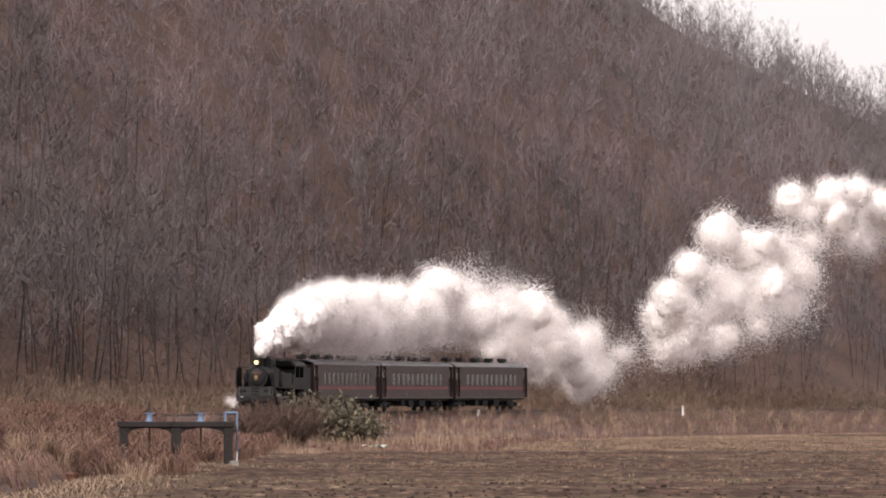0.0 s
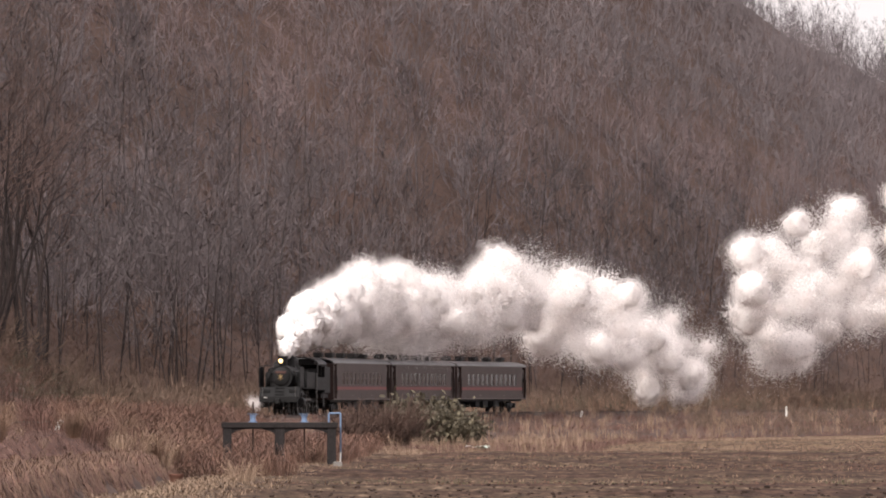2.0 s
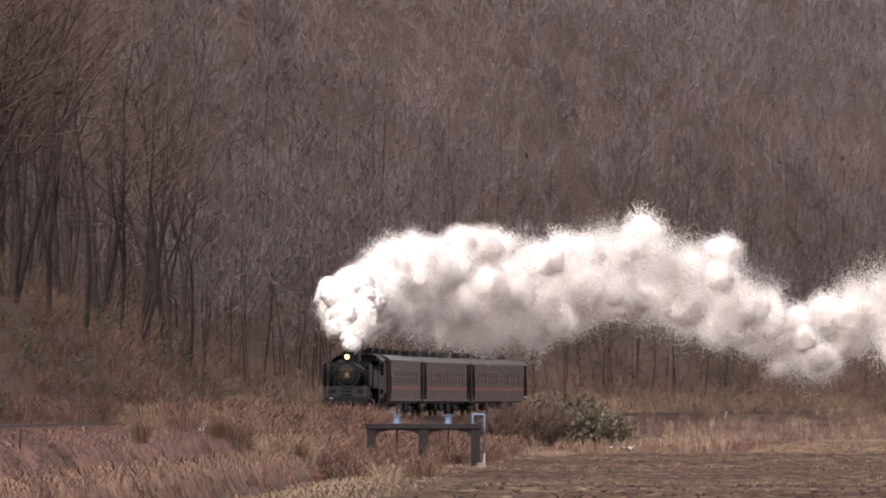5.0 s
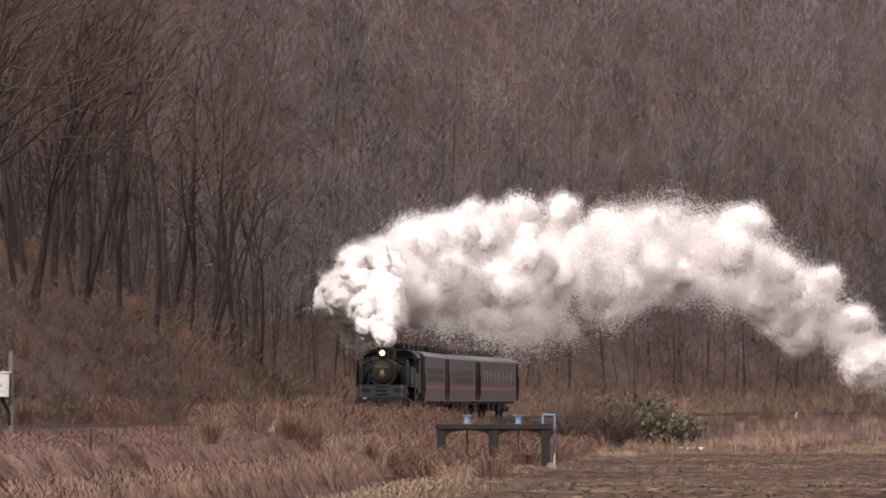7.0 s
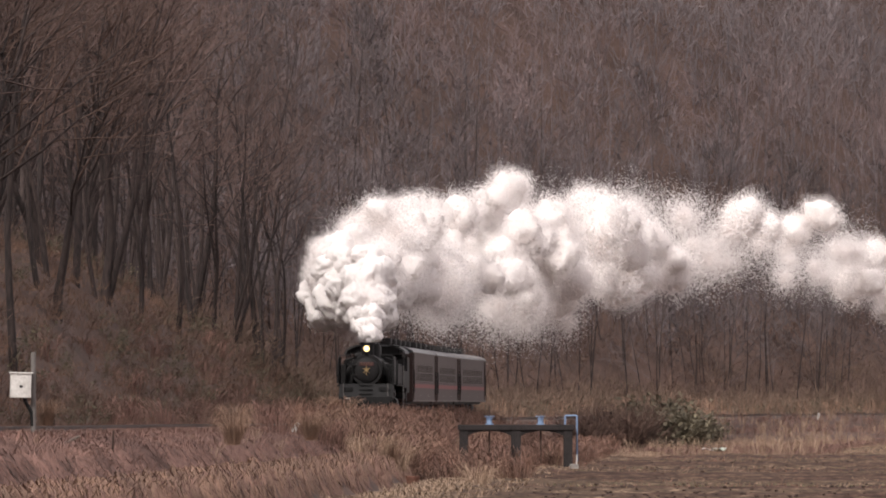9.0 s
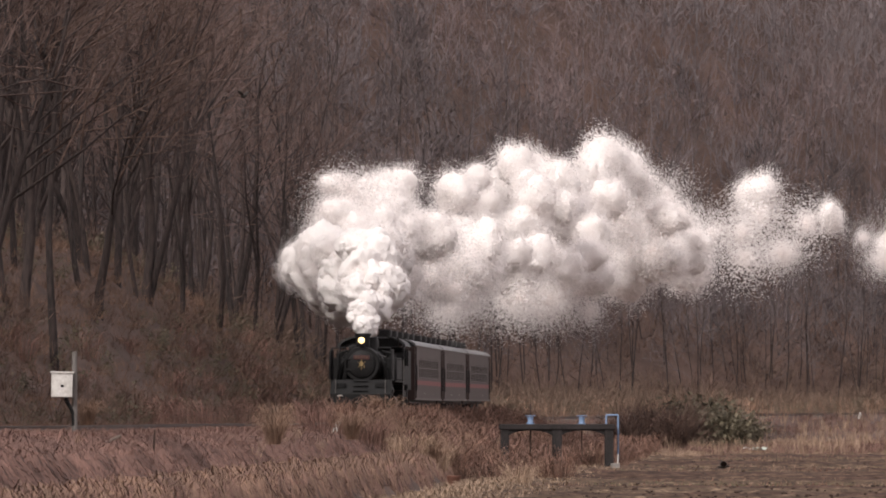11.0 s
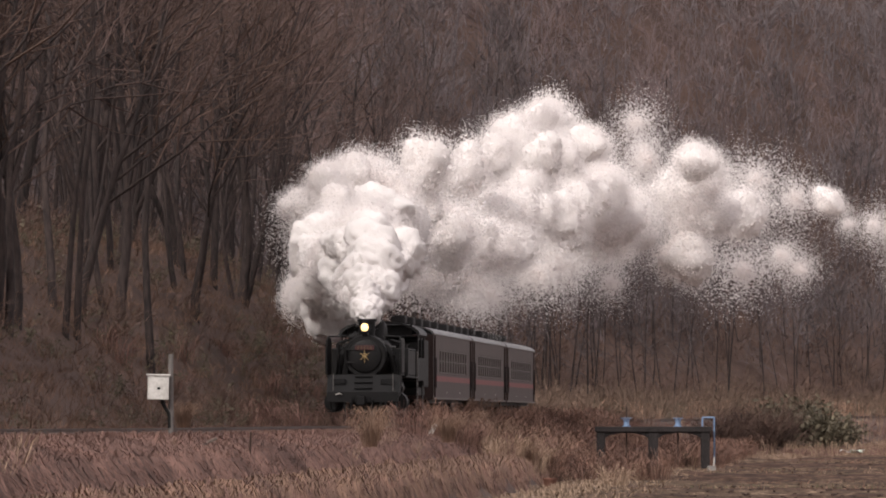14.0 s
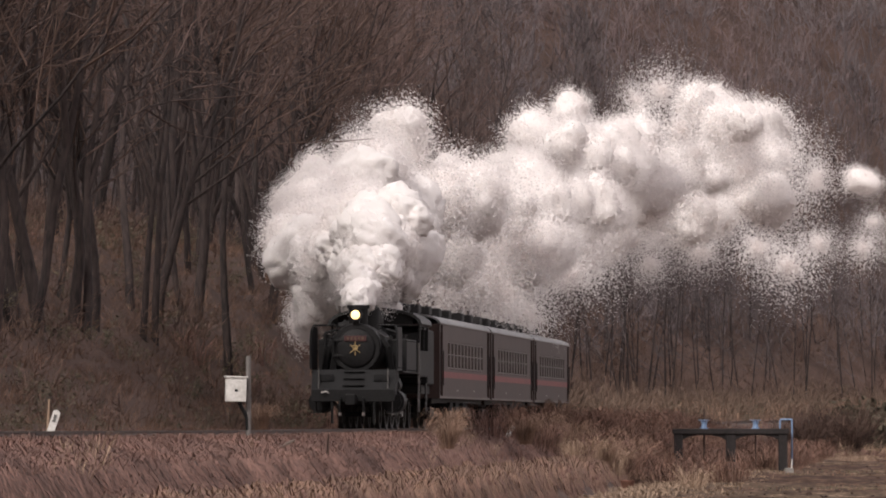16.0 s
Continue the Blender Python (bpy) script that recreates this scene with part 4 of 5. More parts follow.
    bm = box(bm_new(), (0, 6.02, 0.98), (2.44, 0.09, 0.36), 0.012)
    part("buffer_beam", bm, K, e)
    for x in (-0.82, 0.82):
        part("step_plate", box(bm_new(), (x, 5.8, 1.50), (0.46, 0.05, 0.22), 0.02), M["black_dull"], e)
    for x in (-0.72, 0.72):
        bm = rod(bm_new(), (x, 5.62, 1.52), (x, 5.86, 1.52), 0.085, sides=14)
        part("marker_lamp", bm, D2, e, smooth=True)
    bm = box(bm_new(), (0, 6.16, 0.86), (0.24, 0.34, 0.3), 0.05)
    box(bm, (0.05, 6.34, 0.86), (0.3, 0.1, 0.34), 0.04)
    part("coupler", bm, K, e)
    for x, mat in ((-0.32, "black"), (0.36, "black")):
        bm = pipe(bm_new(), [(x, 6.04, 0.92), (x, 6.18, 0.86), (x * 1.05, 6.2, 0.62), (x * 1.02, 6.14, 0.46)], 0.035)
        hose = part("brake_hose", bm, M[mat], e)
        part("hose_tip", rod(bm_new(), (x * 1.02, 6.14, 0.48), (x * 1.02, 6.16, 0.38), 0.05, sides=10), M["frame"], hose, "white-painted hose tip")
    # the white colour stands in for a glint on the metal
    part("coupling_lever", pipe(bm_new(), [(0.72, 6.1, 1.06), (0.78, 6.16, 1.10), (0.92, 6.16, 1.06)], 0.02, 6), M["white"], e, "thin coupling lever, white for the glint on it")
    for x in (-0.62, 0.62):
        bm = prism_x(bm_new(), [(5.9, 0.82), (6.05, 0.82), (6.0, 0.16), (5.85, 0.16)], x - 0.03, x + 0.03)
        part("rail_guard", bm, K, e)
    for x in (-1.12, 1.12):
        part("front_step", box(box(bm_new(), (x, 5.75, 0.48), (0.26, 0.3, 0.04)), (x, 5.75, 0.78), (0.03, 0.26, 0.62)), K, e)
    # smoke deflectors with their stays
    for x in (-1.26, 1.26):
        bm = bm_new()
        prism_x(bm, [(4.15, 1.72), (5.72, 1.72), (5.72, 2.62), (5.66, 2.86), (5.5, 3.0), (4.3, 3.0), (4.15, 2.9)], x - 0.012, x + 0.012)
        d = part("smoke_deflector", bm, K, e)
        bm = pipe(bm_new(), [(x * 1.02, 5.74, 1.76), (x * 1.02, 5.76, 2.6), (x * 1.01, 5.7, 2.88), (x * 0.96, 5.54, 3.04), (x * 0.52, 5.2, 3.06)], 0.028, 8)
        part("handrail", bm, M["black_dull"], d)
    # side tanks, cab and bunker
    for x in (-1, 1):
        bm = box(bm_new(), (x * 1.04, 1.75, 2.18), (0.58, 3.1, 0.98), 0.04)
        tank = part("side_tank", bm, K, e)
        bm = bm_new()
        for y in np.linspace(0.35, 3.15, 15):
            for z in (1.75, 2.61):
                rod(bm, (x * 1.33, y, z), (x * 1.345, y, z), 0.014, sides=6)
        part("rivets", bm, K, tank)
        part("tank_pipe", pipe(bm_new(), [(x * 1.1, 3.4, 1.7), (x * 1.1, 3.4, 2.85), (x * 0.72, 3.4, 2.95)], 0.045), M["black_dull"], e)
        # cylinders, slide bars
        bm = rod(bm_new(), (x * 1.08, 4.1, 0.80), (x * 1.08, 5.0, 0.80), 0.34, sides=24)
        box(bm, (x * 0.98, 4.55, 1.2), (0.5, 0.86, 0.6), 0.05)
        rod(bm, (x * 1.08, 4.2, 1.28), (x * 1.08, 4.95, 1.28), 0.2, sides=18)
        rod(bm, (x * 1.08, 5.0, 0.80), (x * 1.08, 5.06, 0.80), 0.26, sides=18)
        part("cylinder", bm, K, e, smooth=True)
        part("slide_bar", box(box(bm_new(), (x * 1.08, 3.3, 0.95), (0.09, 1.5, 0.06)), (x * 1.08, 3.3, 0.66), (0.09, 1.5, 0.06)), M["grey_iron"], e)
    # fittings along the boiler and the front
    bm = rod(bm_new(), (-0.98, 3.72, 1.72), (-0.98, 3.72, 2.42), 0.15, sides=18)
    rod(bm, (-0.98, 3.72, 1.98), (-0.98, 3.72, 2.06), 0.19, sides=18)
    rod(bm, (-0.98, 3.72, 2.42), (-0.98, 3.72, 2.5), 0.10, sides=12)
    part("air_pump", bm, D2, e, "sooty black air pump", smooth=True)
    for x in (-1, 1):
        part("boiler_rail", pipe(bm_new(), [(x * 0.80, 0.1, 2.72), (x * 0.80, 4.9, 2.72), (x * 0.62, 5.15, 2.86)], 0.02, 6), M["grey_iron"], e)
        part("sand_pipe", pipe(bm_new(), [(x * 0.42, 1.9, 3.1), (x * 0.78, 1.95, 2.7), (x * 0.95, 2.2, 1.7), (x * 0.72, 2.6, 0.5)], 0.022, 6), M["black_dull"], e)
        part("steam_pipe", pipe(bm_new(), [(x * 0.6, 4.5, 2.75), (x * 0.86, 4.5, 2.4), (x * 1.0, 4.5, 1.6)], 0.11, 12), K, e)
        bm = rod(bm_new(), (x * 1.02, 5.92, 1.16), (x * 1.02, 5.92, 1.78), 0.018, sides=6)
        part("front_handrail", bm, M["grey_iron"], e)
        bm = bm_new()
        for z in (0.55, 0.86, 1.17, 1.46):
            rod(bm, (x * 1.36, -0.38, z), (x * 1.36, -0.02, z), 0.016, sides=6)
        for y in (-0.38, -0.02):
            rod(bm, (x * 1.36, y, 0.5), (x * 1.36, y, 2.6), 0.018, sides=6)
        part("cab_ladder", bm, M["grey_iron"], e)
        part("tank_filler", rod(rod(bm_new(), (x * 1.04, 2.6, 2.66), (x * 1.04, 2.6, 2.78), 0.2, sides=18), (x * 1.04, 2.6, 2.78), (x * 1.04, 2.6, 2.81), 0.24, sides=18), K, e, smooth=True)
        bm = bm_new()
        for y in np.linspace(4.3, 5.6, 8):
            rod(bm, (x * 1.275, y, 1.8), (x * 1.29, y, 1.8), 0.014, sides=6)
        part("rivets", bm, K, e)
    bm = bm_new()
    for k in range(3):
        box(bm, (0.0, 5.60 + 0.14 * k, 1.68 - 0.2 * k), (0.62, 0.16, 0.03), 0.008)
    part("foot_board", bm, D2, e)
    part("generator", rod(rod(bm_new(), (0.3, 4.0, 3.08), (0.62, 4.0, 3.02), 0.13, sides=16), (0.40, 4.0, 3.07), (0.46, 4.0, 3.06), 0.17, sides=16), K, e, smooth=True)
    part("safety_valve", rod(rod(bm_new(), (-0.12, 0.2, 3.05), (-0.12, 0.2, 3.6), 0.06, sides=10), (0.14, 0.2, 3.05), (0.14, 0.2, 3.6), 0.06, sides=10), M["brass"], e, "dull brass safety valves")
    # cab
    cab = part("cab", bm_new_cab(), K, e)
    for x in (-1.33, 1.33):
        for y, ln in ((-0.68, 0.26), (-2.05, 0.1), (-3.45, 0.26)):
            part("cab_pillar", box(bm_new(), (x, y, 2.745), (0.05, ln, 0.73)), K, cab)
        part("cab_rail", box(bm_new(), (x, -2.05, 3.16), (0.05, 3.0, 0.1)), K, cab)
    part("cab_front", box(bm_new(), (0, -0.58, 3.35), (2.3, 0.05, 0.36)), K, cab)
    bm = prism(bm_new(), [(p[0] * 1.06, p[1] + 0.06) for p in arch(1.36, 3.12, 3.62)] + arch(1.36, 3.12, 3.62)[::-1], -3.75, -0.35)
    part("cab_roof", bm, M["roof_dark"], cab, smooth=True)
    part("bunker", box(box(bm_new(), (0, -4.85, 2.2), (2.6, 2.2, 1.7), 0.05), (0, -4.85, 3.0), (2.2, 2.0, 0.4), 0.06), K, e)
    part("frame", box(box(bm_new(), (0, 0.0, 0.95), (0.9, 11.6, 0.45)), (0, -4.6, 1.2), (2.3, 2.9, 0.25)), K, e)
    part("cab_step", box(box(bm_new(), (-1.3, -3.2, 0.5), (0.2, 0.5, 0.04)), (-1.3, -3.2, 0.95), (0.03, 0.5, 0.9)), K, e)
    # wheels
    add_wheelset(e, 4.05, 0.43, 8)
    for y in (2.15, 0.45, -1.25):
        add_wheelset(e, y, 0.76, 13, counter=True)
    for y in (-3.4, -5.1):
        add_wheelset(e, y, 0.43, 8)
    for x in (-0.72, 0.72):
        bm = box(bm_new(), (0, 0.45, 0), (0.05, 3.5, 0.11), 0.012)
        for y in (2.15, 0.45, -1.25):
            rod(bm, (-0.05, y, 0), (0.05, y, 0), 0.10, sides=14)
        c = part("coupling_rod", bm, M["grey_iron"], e, "bright worn steel coupling rod")
        RODS.append((c, x, 0.3, "couple"))
        bm = box(bm_new(), (0, 1.45, 0), (0.05, 2.9, 0.10), 0.012)
        rod(bm, (-0.05, 0, 0), (0.05, 0, 0), 0.12, sides=14)
        rod(bm, (-0.05, 2.9, 0), (0.05, 2.9, 0), 0.09, sides=14)
        c = part("connecting_rod", bm, M["grey_iron"], e, "bright worn steel connecting rod")
        RODS.append((c, x * 1.2, 0.3, "drive"))
    return e


def bm_new_cab():
    bm = bm_new()
    for x in (-1.33, 1.33):
        box(bm, (x, -2.05, 2.0), (0.05, 3.02, 0.75))
    box(bm, (0, -3.55, 2.0), (2.62, 0.05, 0.9))
    box(bm, (0, -0.56, 2.3), (2.62, 0.05, 1.2))
    box(bm, (0, -2.0, 1.62), (2.64, 3.0, 0.08))
    return bm


engine = build_engine()


# ---------------------------------------------------------------- the coaches
def build_coach():
    c = new("passenger_coach")
    tagged(c, "dark brown railway coach with red stripe and grey roof", "railway coach", "coaches of the train")
    L, W = 19.3, 1.40
    P = M["coach"]
    count, pitch = 11, 1.27
    first = -(count - 1) / 2 * pitch
    frame_bm = bm_new()
    for sx, sz, wx, wz in ((0, 0.41, 0.84, 0.05), (0, -0.41, 0.84, 0.05), (0, 0.02, 0.84, 0.035), (0.40, 0, 0.05, 0.84), (-0.40, 0, 0.05, 0.84)):
        box(frame_bm, (0, sx, sz), (0.04, wx, wz), 0.006)
    frame_ob = None
    pane_me = None
    bm = bm_new()
    for x in (-W, W):
        box(bm, (x, 0, 1.42), (0.06, L - 2.2, 0.92))
        box(bm, (x, 0, 3.03), (0.06, L - 2.2, 0.50))
        edges = [-(L - 2.2) / 2] + [v for k in range(count) for v in (first + k * pitch - 0.42, first + k * pitch + 0.42)] + [(L - 2.2) / 2]
        for a, b in zip(edges[0::2], edges[1::2]):
            box(bm, (x, (a + b) / 2, 2.33), (0.06, b - a, 0.90))
        for y in (-L / 2 + 0.12, L / 2 - 0.12):
            box(bm, (x, y, 2.12), (0.06, 0.24, 2.32))
    for y in (-L / 2 + 0.03, L / 2 - 0.03):
        for x in (-0.9, 0.9):
            box(bm, (x, y, 2.12), (0.98, 0.06, 2.32))
        box(bm, (0, y, 3.05), (0.9, 0.06, 0.5))
    box(bm, (0, 0, 1.0), (2.76, L - 0.1, 0.12))
    for y in (-L / 2 + 1.12, L / 2 - 1.12):
        box(bm, (0, y, 2.1), (2.7, 0.05, 2.2))
    body = part("body", bm, P, c)
    for x in (-W, W):
        s = 1 if x > 0 else -1
        part("stripe", box(bm_new(), (x + s * 0.033, 0, 1.70), (0.008, L - 2.2, 0.20)), M["red"], body, "faded red stripe")
        part("lower_trim", box(bm_new(), (x + s * 0.034, 0, 0.98), (0.02, L - 0.1, 0.07)), M["coach_trim"], body)
        part("gutter", box(bm_new(), (x + s * 0.03, 0, 3.29), (0.06, L + 0.06, 0.05), 0.01), M["coach_trim"], body)
        for k in range(count):
            y = first + k * pitch
            if frame_ob is None:
                frame_ob = part("window", frame_bm, M["frame"], c, "light-edged sash window")
                win = frame_ob
                win.matrix_basis = pose(x + s * 0.012, y, 2.33)
            else:
                win = share("window", frame_ob.data, c, pose(x + s * 0.012, y, 2.33))
            if pane_me is None:
                pane_me = part("pane", box(bm_new(), (0, 0, 0), (0.008, 0.78, 0.78)), M["glass"]).data
                bpy.data.objects.remove(bpy.data.objects["pane"])
            share("pane", pane_me, win, pose(-s * 0.01, 0, 0))
        for y in (-L / 2 + 0.68, L / 2 - 0.68):
            door = part("door", box(bm_new(), (x - s * 0.10, y, 2.05), (0.05, 0.86, 2.1), 0.01), P, c, "recessed brown end door")
            part("door_window", box(bm_new(), (x - s * 0.07, y, 2.5), (0.02, 0.5, 0.7), 0.01), M["glass"], door)
            for dy in (-0.46, 0.46):
                part("grab_rail", rod(bm_new(), (x + s * 0.05, y + dy, 1.35), (x + s * 0.05, y + dy, 2.45), 0.018, sides=6), M["black"], door)
        for y in (-3.2, 3.2):
            part("side_mark", box(bm_new(), (x + s * 0.035, y, 1.22), (0.01, 0.16, 0.05)), M["white"], body, "small white lettering bar")
    half = arch(W + 0.05, 3.31, 3.66, 16)
    inner = [(px * 0.97, pz - 0.05) for px, pz in half]
    roof = part("roof", prism(bm_new(), half + inner[::-1], -L / 2 - 0.02, L / 2 + 0.02), M["roof"], c, "weathered grey arched roof", smooth=True)
    for y in np.linspace(-7.4, 7.4, 5):
        bm = box(bm_new(), (0, y, 3.86), (0.52, 1.0, 0.30), 0.06)
        box(bm, (0, y, 3.66), (0.34, 0.5, 0.12))
        part("ventilator", bm, M["vent"], roof, "dark roof ventilator")
    for y in (-L / 2 - 0.16, L / 2 + 0.16):
        bm = bm_new()
        for k in range(4):
            q = y - 0.12 + 0.08 * k
            box(bm, (0, q, 2.2), (0.98, 0.05, 2.1), 0.02)
            box(bm, (0, q + 0.04, 2.2), (0.86, 0.05, 1.98))
        part("gangway_bellows", bm, M["black_dull"], c)
    bm = box(bm_new(), (0, 0, 0.85), (0.5, L - 0.4, 0.2))
    for x in (-1.1, 1.1):
        box(bm, (x, 0, 0.88), (0.1, L - 0.6, 0.16))
    part("underframe", bm, M["black"], c)
    for y, ln in ((-1.8, 1.6), (1.2, 1.3), (3.4, 0.9)):
        for x in (-1.0, 1.0):
            part("equipment_box", box(bm_new(), (x, y, 0.60), (0.5, ln, 0.46), 0.03), M["black_dull"], c)
    part("air_tank", rod(bm_new(), (-0.3, -4.4, 0.62), (-0.3, -3.0, 0.62), 0.2, sides=16), M["black_dull"], c, smooth=True)
    for y in (-7.0, 7.0):
        bm = bm_new()
        for x in (-0.86, 0.86):
            box(bm, (x, y, 0.56), (0.12, 2.9, 0.2), 0.02)
            for dy in (-1.05, 1.05):
                box(bm, (x * 1.04, y + dy, 0.46), (0.2, 0.3, 0.34), 0.03)
            box(bm, (x * 1.06, y, 0.42), (0.12, 0.9, 0.2), 0.03)
        box(bm, (0, y, 0.6), (1.8, 0.4, 0.24))
        part("bogie", bm, M["black"], c)
    for y in (-L / 2 - 0.2, L / 2 + 0.2):
        part("coupler", box(bm_new(), (0, y, 0.86), (0.22, 0.5, 0.26), 0.04), M["black"], c)
    for y in (-8.05, -5.95, 5.95, 8.05):
        add_wheelset(c, y, 0.43, 9)
    return c


first_wheels = len(WHEELS)
coaches = [build_coach()]
coach_wheels = [w for w in WHEELS[first_wheels:]]
for k in (1, 2):
    other = copy_thing(coaches[0], Matrix.Identity(4))
    axles = [o for o in other.children if o.name.startswith("wheelset")]
    for o in axles:
        WHEELS.append((o, 0.43, tuple(o.location)))
    coaches.append(other)


# ---------------------------------------------------------------- small things beside the line
def at_dir(u, y, z=None):
    x = u * y
    return (x, y, float(ground_z(x, y)) if z is None else z)


def build_sluice():
    g = new("sluice_gate")
    g.matrix_basis = pose(11.42, 240, 0, 0, 0, -3)
    tagged(g, "dark weathered concrete sluice frame with two blue hoists", "sluice gate")
    C = M["dark_concrete"]
    part("deck", box(bm_new(), (0, 0, 1.70), (4.62, 0.9, 0.22), 0.03), C, g)
    for x, wd in ((-2.08, 0.34), (0.0, 0.40), (2.06, 0.36)):
        part("pillar", box(bm_new(), (x, 0, 0.55), (wd, 0.8, 2.2), 0.03), C, g)
    for x0, x1 in ((-1.91, -0.2), (0.2, 1.88)):
        n = 11
        low = [(x0 + (x1 - x0) * k / (n - 1), 1.36 + 0.20 * math.sin(math.pi * k / (n - 1)) ** 0.6) for k in range(n)]
        bm = prism(bm_new(), [(x0, 1.60), *low, (x1, 1.60)], -0.36, 0.36)
        part("arched_beam", bm, C, g)
    for x in (-1.06, 0.98):
        bm = rod(bm_new(), (x, 0, 1.81), (x, 0, 2.02), 0.12, 0.10, sides=16)
        rod(bm, (x, 0, 1.81), (x, 0, 1.85), 0.17, sides=16)
        rod(bm, (x, 0, 2.02), (x, 0, 2.10), 0.13, sides=16)
        hoist = part("hoist", bm, M["blue"], g, "pale blue painted gate hoist", smooth=True)
        bm = bm_new()
        ring = [(x + 0.2 * math.cos(a), 0.2 * math.sin(a), 2.14) for a in np.linspace(0, 2 * math.pi, 17)]
        pipe(bm, ring, 0.016, 6)
        for a in (0, 1.57):
            rod(bm, (x - 0.2 * math.cos(a), -0.2 * math.sin(a), 2.14), (x + 0.2 * math.cos(a), 0.2 * math.sin(a), 2.14), 0.013, sides=6)
        part("handwheel", bm, M["blue"], hoist)
        part("spindle", rod(bm_new(), (x, 0, 0.3), (x, 0, 2.62 if x < 0 else 2.2), 0.032, sides=8), M["rust"], g, "rusty lifting spindle")
        part("gate_leaf", box(bm_new(), (x, 0.1, -0.1), (1.6, 0.08, 0.5), 0.01), M["rust"], g)
    bm = pipe(bm_new(), [(1.95, 0.35, 1.78), (1.95, 0.35, 2.17), (2.42, 0.35, 2.17), (2.42, 0.35, 0.35)], 0.035, 8)
    part("railing", bm, M["blue"], g, "pale blue pipe railing")


def build_signal_box():
    x, y, z = at_dir(-0.0327, 136)
    b = new("relay_box")
    b.matrix_basis = pose(x, y, z, 0, 1, 6)
    tagged(b, "pale metal relay cabinet on a grey pole by the line", "relay box")
    part("pole", rod(bm_new(), (0.08, 0, -0.3), (0.04, 0, 3.74 - z), 0.062, 0.055, sides=12), M["pole"], b, "weathered grey pole", smooth=True)
    zc = 2.98 - z
    part("cabinet", box(bm_new(), (-0.24, -0.1, zc), (0.46, 0.3, 0.54), 0.015), M["white"], b, "off-white cabinet")
    part("lid", box(bm_new(), (-0.24, -0.1, zc + 0.285), (0.52, 0.36, 0.035), 0.01), M["white"], b)
    part("lock", box(bm_new(), (-0.24, -0.256, zc - 0.02), (0.07, 0.012, 0.05), 0.004), M["black"], b)
    part("bracket", pipe(bm_new(), [(-0.14, -0.05, zc - 0.27), (-0.12, -0.05, zc - 0.36), (0.02, -0.03, zc - 0.6), (0.05, -0.02, zc - 0.9)], 0.045, 8), M["black"], b, "black cable bend")


def marker(u, y, tall, lean, turn, label, z=None):
    x, yy, zz = at_dir(u, y, z)
    m = new("marker_post")
    m.matrix_basis = pose(x, yy, zz, 0, lean, turn)
    tagged(m, label, "marker post")
    bm = prism(bm_new(), [(-0.07, -0.3), (0.07, -0.3), (0.07, tall * 0.9), (0.0, tall), (-0.07, tall * 0.94)], -0.06, 0.06)
    part("post", bm, M["white"], m)
    part("mark", box(bm_new(), (0, -0.066, tall * 0.65), (0.06, 0.01, tall * 0.3)), M["grey_iron"], m, "grey unreadable mark")


build_sluice()
build_signal_box()
marker(-0.0650, 118, 0.50, 18, 0, "leaning white concrete marker post beside the rails", z=2.05)
marker(0.0108, 200, 0.34, 28, 10, "leaning white marker post in the dry grass", z=1.72)
marker(0.0976, 448, 0.55, 14, 0, "small white marker on the far embankment", z=1.55)
marker(0.1320, 470, 0.5, 0, 0, "white post with a round head on the far embankment", z=1.9)


def plank():
    x, y, z = at_dir(-0.0266, 134)
    p = part("plank", box(bm_new(), (0, 0, 0), (0.62, 0.12, 0.05), 0.008), M["sleeper"])
    p.matrix_basis = pose(x, y, z + 0.12, 10, -26, 0)
    tagged(p, "weathered broken plank stuck in the slope", "plank")


plank()


def stakes():
    for u, y, tall, label, mat in ((0.0742, 395, 0.75, "thin white stake at the field edge", "white"), (0.0575, 238, 0.62, "thin white pipe stake by the sluice", "white"),
                                   (-0.0192, 138, 0.55, "thin rusty rod in the slope", "rust"), (-0.0655, 120, 0.9, "thin dry cane beside the marker", "pale_straw")):
        x, yy, z = at_dir(u, y)
        s = part("stake", rod(bm_new(), (0, 0, -0.3), (0.02, 0, tall), 0.03, 0.022, sides=8), M[mat])
        s.matrix_basis = pose(x, yy, max(z, 0.0), 2, 2, 0)
        tagged(s, label, "stake")
    x, yy, _ = at_dir(0.0572, 237)
    b = part("post_base", box(bm_new(), (0, 0, 0.1), (0.3, 0.3, 0.36), 0.02), M["concrete"])
    b.matrix_basis = pose(x, yy, 0, 0, 0, 10)
    tagged(b, "small grey concrete block by the sluice", "concrete block")


stakes()


def scraps():
    rng = np.random.RandomState(3)
    for k, (u, y) in enumerate(((0.0795, 325), (0.0812, 322))):
        n = 7
        v, f = [], []
        for i in range(n):
            for j in range(n):
                v.append(((i / (n - 1) - 0.5) * 0.7, (j / (n - 1) - 0.5) * 0.6, 0.08 * rng.rand() + 0.07 * math.sin(i * 1.1 + k)))
        f = [(i * n + j, i * n + n + j, i * n + n + j + 1, i * n + j + 1) for i in range(n - 1) for j in range(n - 1)]
        ob = sheet("plastic_sheet", v, f, M["white" if k != 1 else "green_sheet"], smooth=True)
        mod = ob.modifiers.new("thick", "SOLIDIFY")
        mod.thickness = 0.01
        ob.matrix_basis = pose(u * y, y, 0.22, 0, 0, 40 * k)
        tagged(ob, "crumpled pale plastic sheet lying on the field edge" if k != 1 else "crumpled pale green plastic sheet on the field", "plastic sheet")


scraps()


